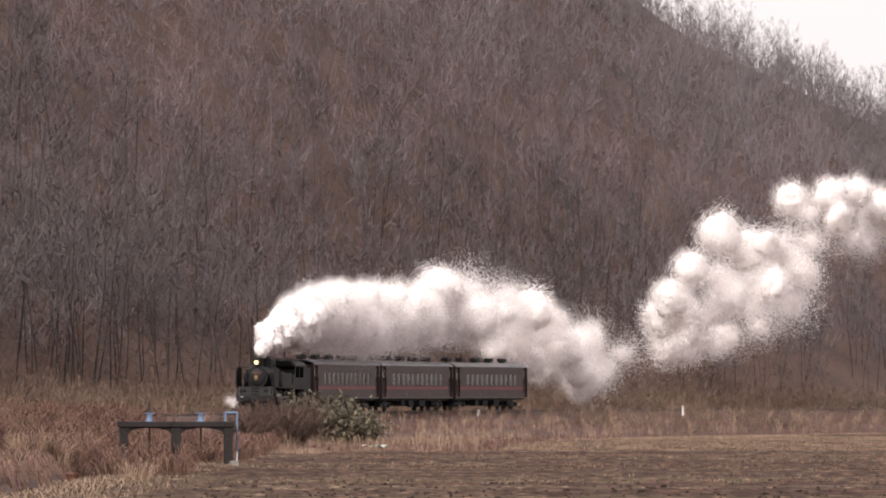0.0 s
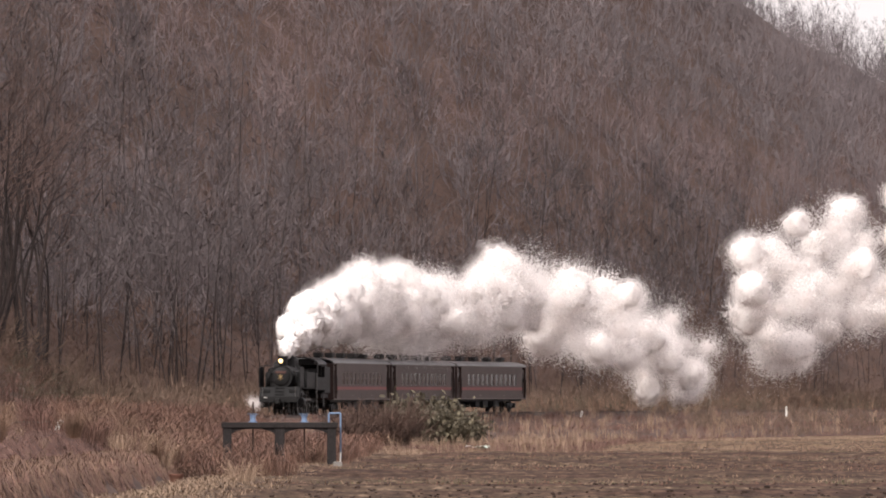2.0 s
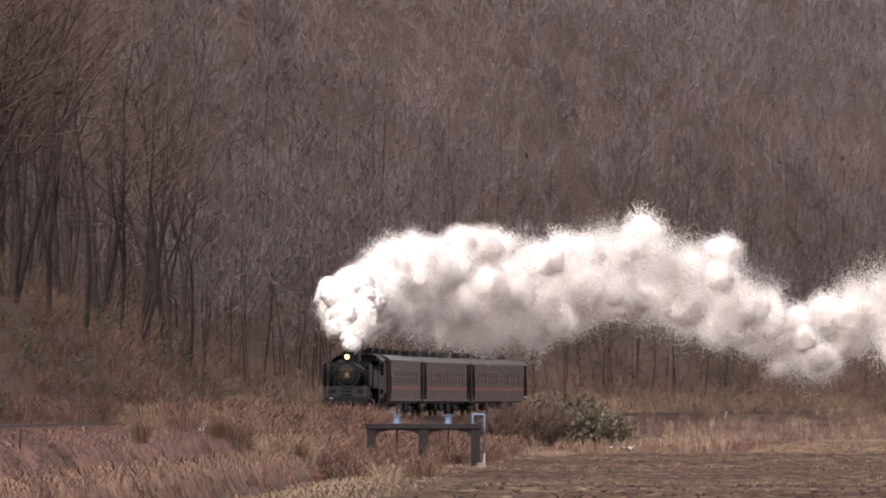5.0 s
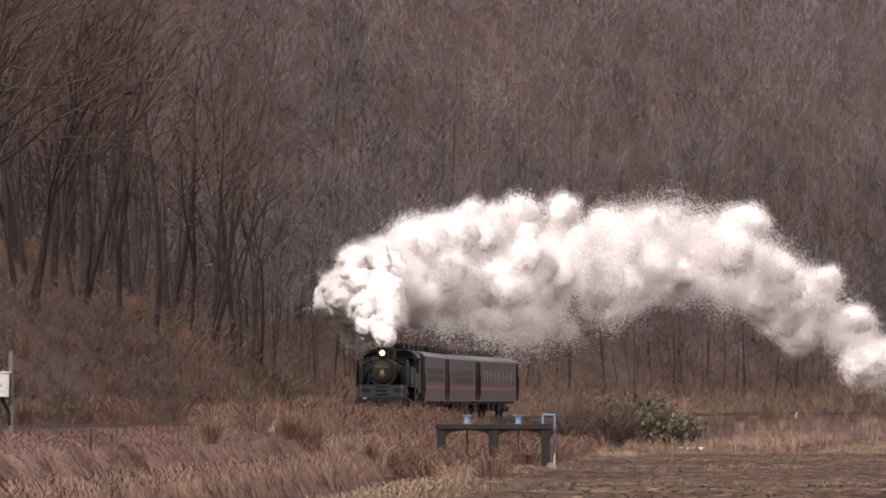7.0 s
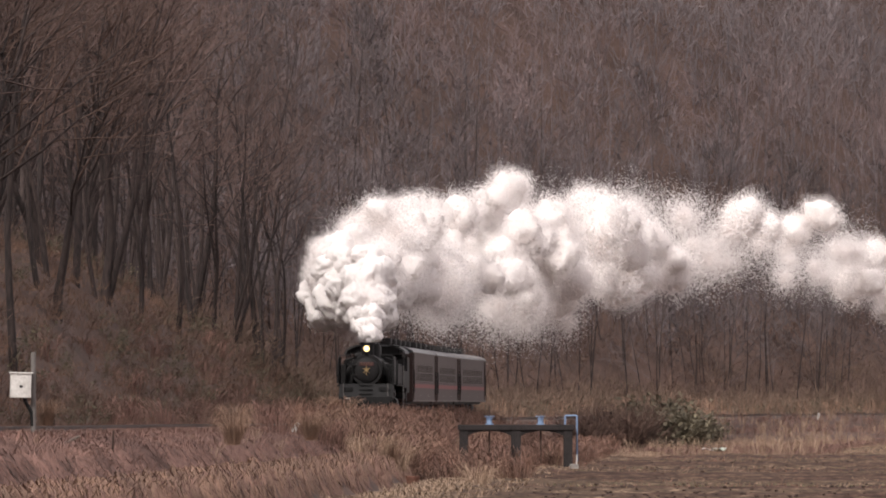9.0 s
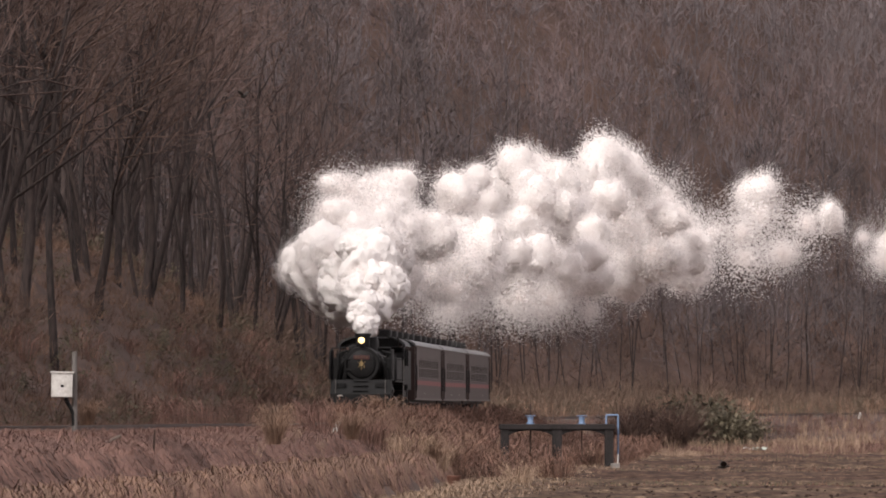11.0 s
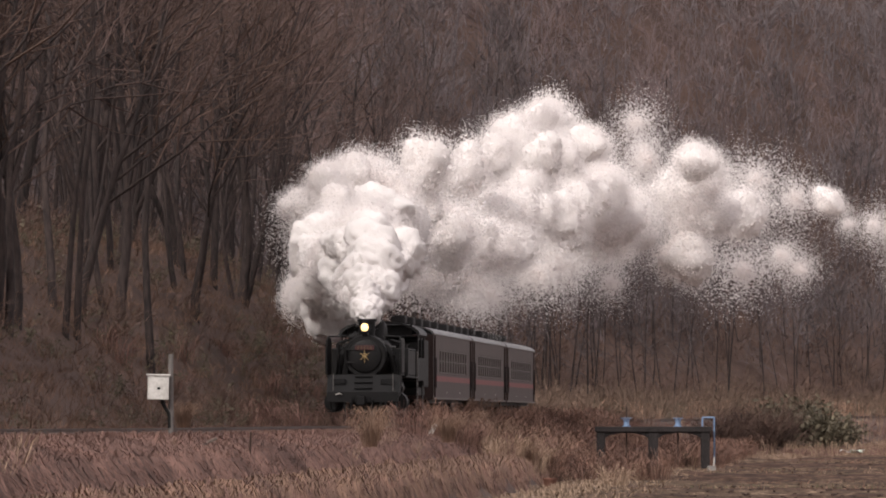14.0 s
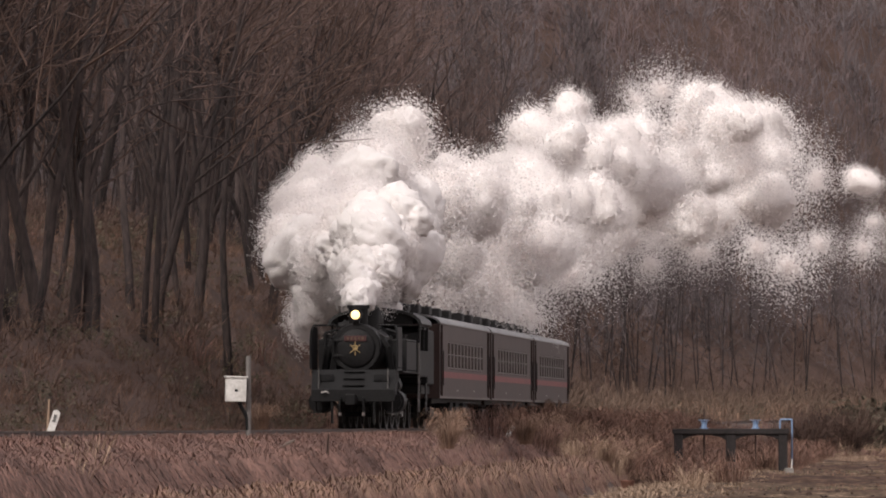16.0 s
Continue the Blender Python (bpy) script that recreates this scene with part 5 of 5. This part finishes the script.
def pot():
    x, y = 0.0305 * 188, 188
    p = part("pot", rod(rod(bm_new(), (0, 0, 0), (0, 0, 0.30), 0.16, 0.22, sides=18), (0, 0, 0.28), (0, 0, 0.34), 0.24, sides=18), M["terracotta"], smooth=True)
    p.matrix_basis = pose(x, y, 0.02)
    tagged(p, "reddish-brown flower pot at the ditch edge", "flower pot")


pot()


def tussock(u, y, size, seed, z):
    v, f = mound(seed, 300, 0.95, 0.28, 0.85, 0.013)
    ob = new("grass_tussock", fast_mesh("grass_tussock", v * size, f, [M["orange_straw"]]))
    ob.matrix_basis = pose(u * y, y, z)
    tagged(ob, "large drooping tussock of pale dry grass", "grass tussock", "tussocks on the embankment")


tussock(0.0012, 160, 0.85, 501, 1.7)
tussock(0.0007, 158, 0.7, 502, 1.55)
tussock(0.0135, 190, 0.8, 503, 1.5)
tussock(-0.030, 170, 0.7, 504, 2.0)
tussock(0.022, 215, 0.9, 505, 1.2)
rng_tussock = random.Random(61)
for k in range(16):
    ty = rng_tussock.uniform(196, 236)
    tx = rng_tussock.uniform(2.5, 8.2)
    tussock(tx / ty, ty, rng_tussock.uniform(0.75, 1.3), 510 + k, float(ground_z(tx, ty)) - 0.04)


def bush(u, y, size, seed, mat, label, leaves):
    v, f = twig_bush(seed, 150 if leaves else 230, 1.0, leaves)
    z = float(ground_z(u * y, y))
    ob = new("bush", fast_mesh("bush", v * np.array([size[0], size[0], size[1]]), f, [M[mat]]))
    ob.matrix_basis = pose(u * y, y, z - 0.05)
    tagged(ob, label, "bush")


for k, (u, y, sx, sz) in enumerate(((0.0735, 352, 3.0, 2.7), (0.0768, 356, 2.5, 2.0), (0.0625, 342, 2.6, 2.9), (0.0665, 340, 2.8, 3.1), (0.0590, 338, 2.3, 2.3), (0.0712, 357, 3.0, 3.0))):
    green = k in (0, 1, 5)
    bush(u, y, (sx, sz), 700 + k, "leaf" if green else "thicket", "dull green leafy bush on the embankment" if green else "bare brown twiggy bush on the embankment", 4 if green else 0)


def build_bird(name, span, label):
    b = new(name)
    tagged(b, label, "bird", "birds in flight")
    K = M["feather"]
    bm = bmesh.new()
    bmesh.ops.create_uvsphere(bm, u_segments=14, v_segments=9, radius=1, matrix=Matrix.Diagonal((0.06, 0.17, 0.055, 1)))
    bmesh.ops.create_uvsphere(bm, u_segments=10, v_segments=7, radius=1, matrix=Matrix.Translation((0, 0.18, 0.03)) @ Matrix.Diagonal((0.042, 0.055, 0.042, 1)))
    part("body", bm, K, b, smooth=True)
    part("beak", rod(bm_new(), (0, 0.22, 0.03), (0, 0.29, 0.02), 0.014, 0.003, sides=6), K, b)
    part("tail", prism(bm_new(), [(-0.03, 0.0), (0.03, 0.0), (0.03, 0.015), (-0.03, 0.015)], -0.32, -0.12), K, b)
    wings = []
    for s in (-1, 1):
        bm = bm_new()
        pts = [(0, 0.09), (0.16, 0.12), (0.34, 0.06), (0.42, -0.02), (0.3, -0.10), (0.14, -0.11), (0, -0.08)]
        lo = [bm.verts.new((s * x * span / 0.84, y, 0)) for x, y in pts]
        hi = [bm.verts.new((s * x * span / 0.84, y, 0.018)) for x, y in pts]
        bm.faces.new(lo)
        bm.faces.new(hi[::-1])
        for i in range(len(pts)):
            j = (i + 1) % len(pts)
            bm.faces.new((lo[i], lo[j], hi[j], hi[i]))
        w = part("wing", bm, K, b)
        w.location = (s * 0.03, 0.02, 0.03)
        wings.append((w, s))
    return b, wings


low_bird, low_wings = build_bird("bird", 0.8, "dark brown pheasant at the edge of the field")
high_bird, high_wings = build_bird("bird", 0.55, "small dark bird flying past the steam")


# ---------------------------------------------------------------- steam: rigid billows that drift, roll and spread
def billow(direction, seed):
    d = Vector(direction)
    o = Vector((seed * 7.3, seed * 3.1, seed * 5.7))
    a = noise.noise(d * 1.1 + o)
    b = 1 - abs(noise.noise(d * 2.3 + o * 1.7)) * 1.8
    c = 1 - abs(noise.noise(d * 5.0 + o * 2.3)) * 1.8
    e = 1 - abs(noise.noise(d * 10.0 + o * 3.1)) * 1.8
    return 0.66 + 0.30 * a + 0.17 * b + 0.11 * c + 0.04 * e


def ball(level):
    bm = bmesh.new()
    bmesh.ops.create_icosphere(bm, subdivisions=level, radius=1)
    v = [q.co.copy() for q in bm.verts]
    bm.verts.ensure_lookup_table()
    f = np.array([[q.index for q in face.verts] for face in bm.faces])
    bm.free()
    return v, f


BALLS = {3: ball(3), 4: ball(4)}


def flakes(seed, count, size, inner, outer, lean):
    """A drift of tiny tilted droplets round a billow, thick at the inner reach and thinner outwards."""
    rng = np.random.RandomState(seed)
    d = rng.normal(size=(count, 3))
    d /= np.linalg.norm(d, axis=1)[:, None]
    far = rng.rand(count) ** lean
    reach = np.array([billow(Vector(q), seed) for q in d]) * (inner + (outer - inner) * far)
    c = d * reach[:, None]
    a, b = rng.normal(size=(count, 3)), rng.normal(size=(count, 3))
    a /= np.linalg.norm(a, axis=1)[:, None]
    b -= a * (a * b).sum(1)[:, None]
    b /= np.linalg.norm(b, axis=1)[:, None]
    s = size * rng.uniform(0.7, 1.2, (count, 1)) * (1.25 - 0.95 * far)[:, None]
    v = np.stack([c - a * s, c + a * s * 0.8 - b * s * 0.8, c + a * s * 0.3 + b * s], 1).reshape(-1, 3)
    return v, np.arange(3 * count).reshape(-1, 3)


def billow_mesh(seed, heart, drifts, mat="droplets"):
    """A lumpy billow: a heart (radius, fineness) if it is dense, and drifts of droplets round it (count, size, inner, outer, lean)."""
    made = []
    if heart:
        v, f = BALLS[heart[1]]
        p = np.array([(q * billow(q, seed) * heart[0])[:] for q in v])
        me = fast_mesh("steam_billow", p, f, [M["steam"]])
        me.shade_smooth()
        made.append(me)
    for k, drift in enumerate(drifts):
        v, f = flakes(seed, *drift)
        made.append(fast_mesh("skin" if made else "steam_billow", v, f, [M[mat]]))
    return made


def billow_thing(meshes, scale, name="steam_billow"):
    ob = new(name, meshes[0])
    ob.scale = scale
    for me in meshes[1:]:
        share(me.name.split(".")[0], me, ob, Matrix.Identity(4))
    return ob


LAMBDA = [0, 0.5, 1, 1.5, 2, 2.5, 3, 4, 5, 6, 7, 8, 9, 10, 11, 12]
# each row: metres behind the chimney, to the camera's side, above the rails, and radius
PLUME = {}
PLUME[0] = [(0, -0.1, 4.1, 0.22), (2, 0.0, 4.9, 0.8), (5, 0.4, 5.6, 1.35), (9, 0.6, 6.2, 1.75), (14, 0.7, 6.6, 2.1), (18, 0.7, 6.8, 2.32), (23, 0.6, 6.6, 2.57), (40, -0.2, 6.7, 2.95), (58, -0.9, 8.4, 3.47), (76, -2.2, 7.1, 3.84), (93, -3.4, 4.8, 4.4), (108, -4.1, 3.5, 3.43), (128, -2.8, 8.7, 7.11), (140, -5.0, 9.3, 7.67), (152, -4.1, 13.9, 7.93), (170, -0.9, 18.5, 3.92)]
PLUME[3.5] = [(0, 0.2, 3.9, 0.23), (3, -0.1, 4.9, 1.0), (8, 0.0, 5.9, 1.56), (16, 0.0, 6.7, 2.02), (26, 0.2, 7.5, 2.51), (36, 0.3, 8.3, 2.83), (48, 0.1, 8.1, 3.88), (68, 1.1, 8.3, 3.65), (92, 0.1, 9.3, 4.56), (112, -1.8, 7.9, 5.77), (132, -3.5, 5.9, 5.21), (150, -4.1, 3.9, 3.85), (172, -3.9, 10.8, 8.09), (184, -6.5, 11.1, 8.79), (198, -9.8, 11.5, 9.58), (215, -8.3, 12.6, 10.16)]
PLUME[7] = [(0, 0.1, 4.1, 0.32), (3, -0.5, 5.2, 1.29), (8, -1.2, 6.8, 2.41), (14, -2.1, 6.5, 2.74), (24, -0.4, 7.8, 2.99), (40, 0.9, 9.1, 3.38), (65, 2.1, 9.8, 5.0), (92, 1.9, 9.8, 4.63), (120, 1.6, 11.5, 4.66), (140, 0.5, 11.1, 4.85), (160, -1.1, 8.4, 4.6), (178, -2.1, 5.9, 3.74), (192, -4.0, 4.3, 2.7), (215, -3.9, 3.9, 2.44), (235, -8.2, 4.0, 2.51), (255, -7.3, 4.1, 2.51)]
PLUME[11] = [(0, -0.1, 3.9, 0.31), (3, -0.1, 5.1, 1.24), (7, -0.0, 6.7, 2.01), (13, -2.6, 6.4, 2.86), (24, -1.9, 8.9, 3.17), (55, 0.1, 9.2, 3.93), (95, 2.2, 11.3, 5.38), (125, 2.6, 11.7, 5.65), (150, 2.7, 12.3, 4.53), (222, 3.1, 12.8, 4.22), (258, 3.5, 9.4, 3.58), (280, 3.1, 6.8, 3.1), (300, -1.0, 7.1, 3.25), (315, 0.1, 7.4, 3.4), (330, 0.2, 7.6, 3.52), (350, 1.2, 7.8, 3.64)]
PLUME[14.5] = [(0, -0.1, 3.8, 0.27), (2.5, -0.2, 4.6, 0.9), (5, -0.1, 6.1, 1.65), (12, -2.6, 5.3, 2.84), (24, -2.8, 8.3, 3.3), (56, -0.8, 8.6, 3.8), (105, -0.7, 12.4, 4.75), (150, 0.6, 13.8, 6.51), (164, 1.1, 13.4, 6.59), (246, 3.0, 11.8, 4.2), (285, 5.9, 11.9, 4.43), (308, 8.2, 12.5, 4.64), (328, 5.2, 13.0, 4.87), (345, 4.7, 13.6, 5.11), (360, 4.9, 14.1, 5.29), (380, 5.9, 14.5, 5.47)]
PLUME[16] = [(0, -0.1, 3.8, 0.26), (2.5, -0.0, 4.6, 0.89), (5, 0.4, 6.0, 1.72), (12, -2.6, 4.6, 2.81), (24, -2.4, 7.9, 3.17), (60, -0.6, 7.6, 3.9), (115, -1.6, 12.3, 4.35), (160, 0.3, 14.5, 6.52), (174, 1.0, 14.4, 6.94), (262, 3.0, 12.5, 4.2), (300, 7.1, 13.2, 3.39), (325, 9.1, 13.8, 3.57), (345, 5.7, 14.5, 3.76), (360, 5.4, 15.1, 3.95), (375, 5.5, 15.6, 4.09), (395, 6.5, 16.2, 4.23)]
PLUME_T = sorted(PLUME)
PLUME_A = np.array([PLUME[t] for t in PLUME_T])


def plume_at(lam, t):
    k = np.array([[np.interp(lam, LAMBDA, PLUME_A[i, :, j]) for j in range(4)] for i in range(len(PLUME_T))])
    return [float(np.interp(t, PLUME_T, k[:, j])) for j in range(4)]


CRISP = [billow_mesh(10 + k, (0.97, 4), ((2600, 0.028, 0.90, 1.14, 1.2),)) for k in range(6)]
SOFT = [billow_mesh(20 + k, (0.70, 3), ((7000, 0.029, 0.64, 1.22, 1.2),)) for k in range(6)]
WISP = [billow_mesh(30 + k, None, ((4600, 0.027, 0.05, 1.22, 0.85),), "mist") for k in range(6)]
BILLOWS = []


def make_steam():
    rng = np.random.RandomState(99)
    plan = ((24, (0.0, 0.6), (0.34, 0.55), 1.0, 0.0), (42, (0.5, 1.3), (0.60, 1.05), 0.85, 0.0), (66, (1.1, 2.1), (0.95, 1.5), 0.28, 0.08),
            (66, (2.0, 3.1), (1.2, 1.8), 0.0, 0.12), (52, (3.0, 5.0), (1.4, 2.3), 0.0, 0.33), (54, (5.0, 8.1), (1.4, 2.4), 0.0, 0.6), (46, (8.85, 12.0), (1.8, 2.9), 0.0, 0.6), (14, (2.3, 3.5), (1.5, 2.2), 0.0, 1.0))
    for count, span, radii, crisp, wisp in plan:
        low = wisp == 1.0
        for k in range(count):
            lam = span[0] + (span[1] - span[0]) * (k + rng.rand()) / count
            r = rng.uniform(*radii)
            kind = rng.rand()
            if kind < wisp:
                me, r, label = WISP[rng.randint(6)], r * 1.35, "thin torn wisp of pale steam"
            elif kind < wisp + crisp * (1 - wisp):
                me, label = CRISP[rng.randint(6)], "dense white billow of fresh steam"
            else:
                me, label = SOFT[rng.randint(6)], "soft white billow of drifting steam"
            o = rng.normal(size=3)
            o *= rng.uniform(0.35, 1.0) ** 0.5 / np.linalg.norm(o)
            ob = billow_thing(me, [r * q for q in rng.uniform(0.8, 1.25, 3)])
            tagged(ob, label, "steam", "steam plume")
            roll = rng.uniform(-1, 1) * 14 + 16
            if low:
                o, roll = np.array([rng.uniform(-0.6, 0.6), o[1], rng.uniform(-1.45, -0.95)]), 0.0
            BILLOWS.append((ob, lam, r, o, roll, rng.uniform(0, 360, 3), rng.uniform(-14, 14, 3)))


make_steam()


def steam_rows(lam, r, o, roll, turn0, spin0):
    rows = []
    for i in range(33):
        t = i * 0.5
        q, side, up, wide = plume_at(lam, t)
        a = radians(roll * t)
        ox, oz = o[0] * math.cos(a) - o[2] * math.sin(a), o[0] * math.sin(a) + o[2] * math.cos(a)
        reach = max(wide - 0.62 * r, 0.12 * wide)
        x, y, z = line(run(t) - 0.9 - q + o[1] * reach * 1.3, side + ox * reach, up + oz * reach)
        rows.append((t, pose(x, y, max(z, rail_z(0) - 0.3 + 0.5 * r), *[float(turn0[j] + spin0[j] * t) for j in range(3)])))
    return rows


# the low jets from the cylinder cocks, blown off early on and left behind beside the line
JETS = []


def make_jets():
    rng = np.random.RandomState(12)
    for k in range(11):
        r = rng.uniform(0.28, 0.5)
        ob = billow_thing(WISP[k % 6], (r * 1.2, r * 1.5, r), "cylinder_steam")
        tagged(ob, "small white jet of steam low beside the engine", "steam", "jets from the cylinders")
        JETS.append((ob, k, rng.uniform(-1, 1, 3)))


make_jets()


def jet_rows(k, o):
    rows = []
    front = k < 4
    for i in range(65):
        t = i * 0.25
        ahead = (6.2 if front else 1.5 - 1.1 * (k - 4)) - 4.7 + o[1] * 0.4
        side = (-1.55 if front else 1.9) + o[0] * 0.25
        up = (0.75 if front else 0.55) + o[2] * 0.25
        gone = max(0.0, t - 4.6)
        begin = 1.0 if front else min(1.0, max(0.0, (t - 2.2) / 0.8))
        s = run(min(t, 4.6)) + ahead - gone * 0.3
        side = side * begin
        up = up * begin + 0.5 * (1 - begin) - min(gone * 1.2, 1.3)
        side = side * max(0.0, 1 - gone * 0.8)
        rows.append((t, pose(*line(s, side, up), 20 * k + 12 * t, 0, 15 * t)))
    return rows


def spin(axle, r, place, rows_t):
    walk(axle, [(t, pose(*place) @ Matrix.Rotation(-run(t) / r, 4, "X")) for t in rows_t])


def motions():
    ts = [i * 0.25 for i in range(65)]
    walk(engine, [(t, vehicle(run(t) - 4.7, 3.0)) for t in ts])
    for k, c in enumerate(coaches):
        walk(c, [(t, vehicle(run(t) - 10.9 - 9.95 - 20 * k, 7.0)) for t in ts])
    ticks = [i / 30 for i in range(481)]
    for axle, r, place in WHEELS:
        spin(axle, r, place, ticks)
    for ob, x, throw, kind in RODS:
        rows = []
        for t in ticks:
            a = math.pi / 2 - run(t) / 0.76
            cy, cz = throw * math.cos(a), throw * math.sin(a)
            if kind == "couple":
                rows.append((t, pose(x, cy, 0.76 + cz)))
            else:
                rows.append((t, pose(x, 0.45 + cy, 0.76 + cz, math.degrees(math.asin((0.04 - cz) / 2.9)))))
        walk(ob, rows)
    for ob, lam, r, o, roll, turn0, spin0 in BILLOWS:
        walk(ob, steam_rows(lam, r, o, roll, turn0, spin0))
    for ob, k, o in JETS:
        walk(ob, jet_rows(k, o))
    fly(low_bird, low_wings, [(0.0, 8.5, 207.0, 0.14), (2.0, 8.5, 207.0, 0.14), (6.0, 9.35, 204.0, 0.16), (9.7, 9.4, 204.0, 0.16), (10.3, 11.2, 210.0, 0.42), (11.1, 16.4, 210.0, 0.40), (11.5, 19.6, 210.0, 0.52), (13.0, 31.0, 212.0, 1.2), (16.0, 55.0, 220.0, 4.0)], 3.1)
    fly(high_bird, high_wings, [(0.0, -3.0, 232.0, 14.5), (10.9, -3.0, 232.0, 14.5), (11.1, 1.0, 226.0, 14.0), (11.3, 6.9, 218.0, 12.75), (11.5, 8.4, 215.0, 11.9), (11.7, 10.4, 213.0, 10.9), (11.9, 12.7, 212.0, 10.2), (12.1, 15.2, 211.0, 10.0), (12.3, 17.2, 210.0, 9.75), (12.5, 19.7, 210.0, 9.6), (14.0, 38.0, 212.0, 10.5), (16.0, 66.0, 220.0, 13.0)], 5.3)


def fly(bird, wings, path, beat):
    ts = [i * 0.1 for i in range(161)]
    pt = [p[0] for p in path]
    at = lambda t: Vector([float(np.interp(t, pt, [p[j] for p in path])) for j in (1, 2, 3)])
    rows, last = [], 90.0
    for t in ts:
        d = at(min(16.0, t + 0.15)) - at(max(0.0, t - 0.15))
        last = math.degrees(math.atan2(d.y, d.x)) - 90 if d.length > 0.05 else -80.0
        rows.append((t, pose(*at(t), 0, 0, last)))
    walk(bird, rows)
    for w, s in wings:
        rest = tuple(w.location)
        walk(w, [(i / 15, pose(*rest, 0, -s * 42 * math.sin(2 * math.pi * beat * i / 15) * (1 if at(max(0, i / 15 - 0.1)) != at(min(16, i / 15 + 0.1)) else 0.1), 0)) for i in range(241)])


motions()
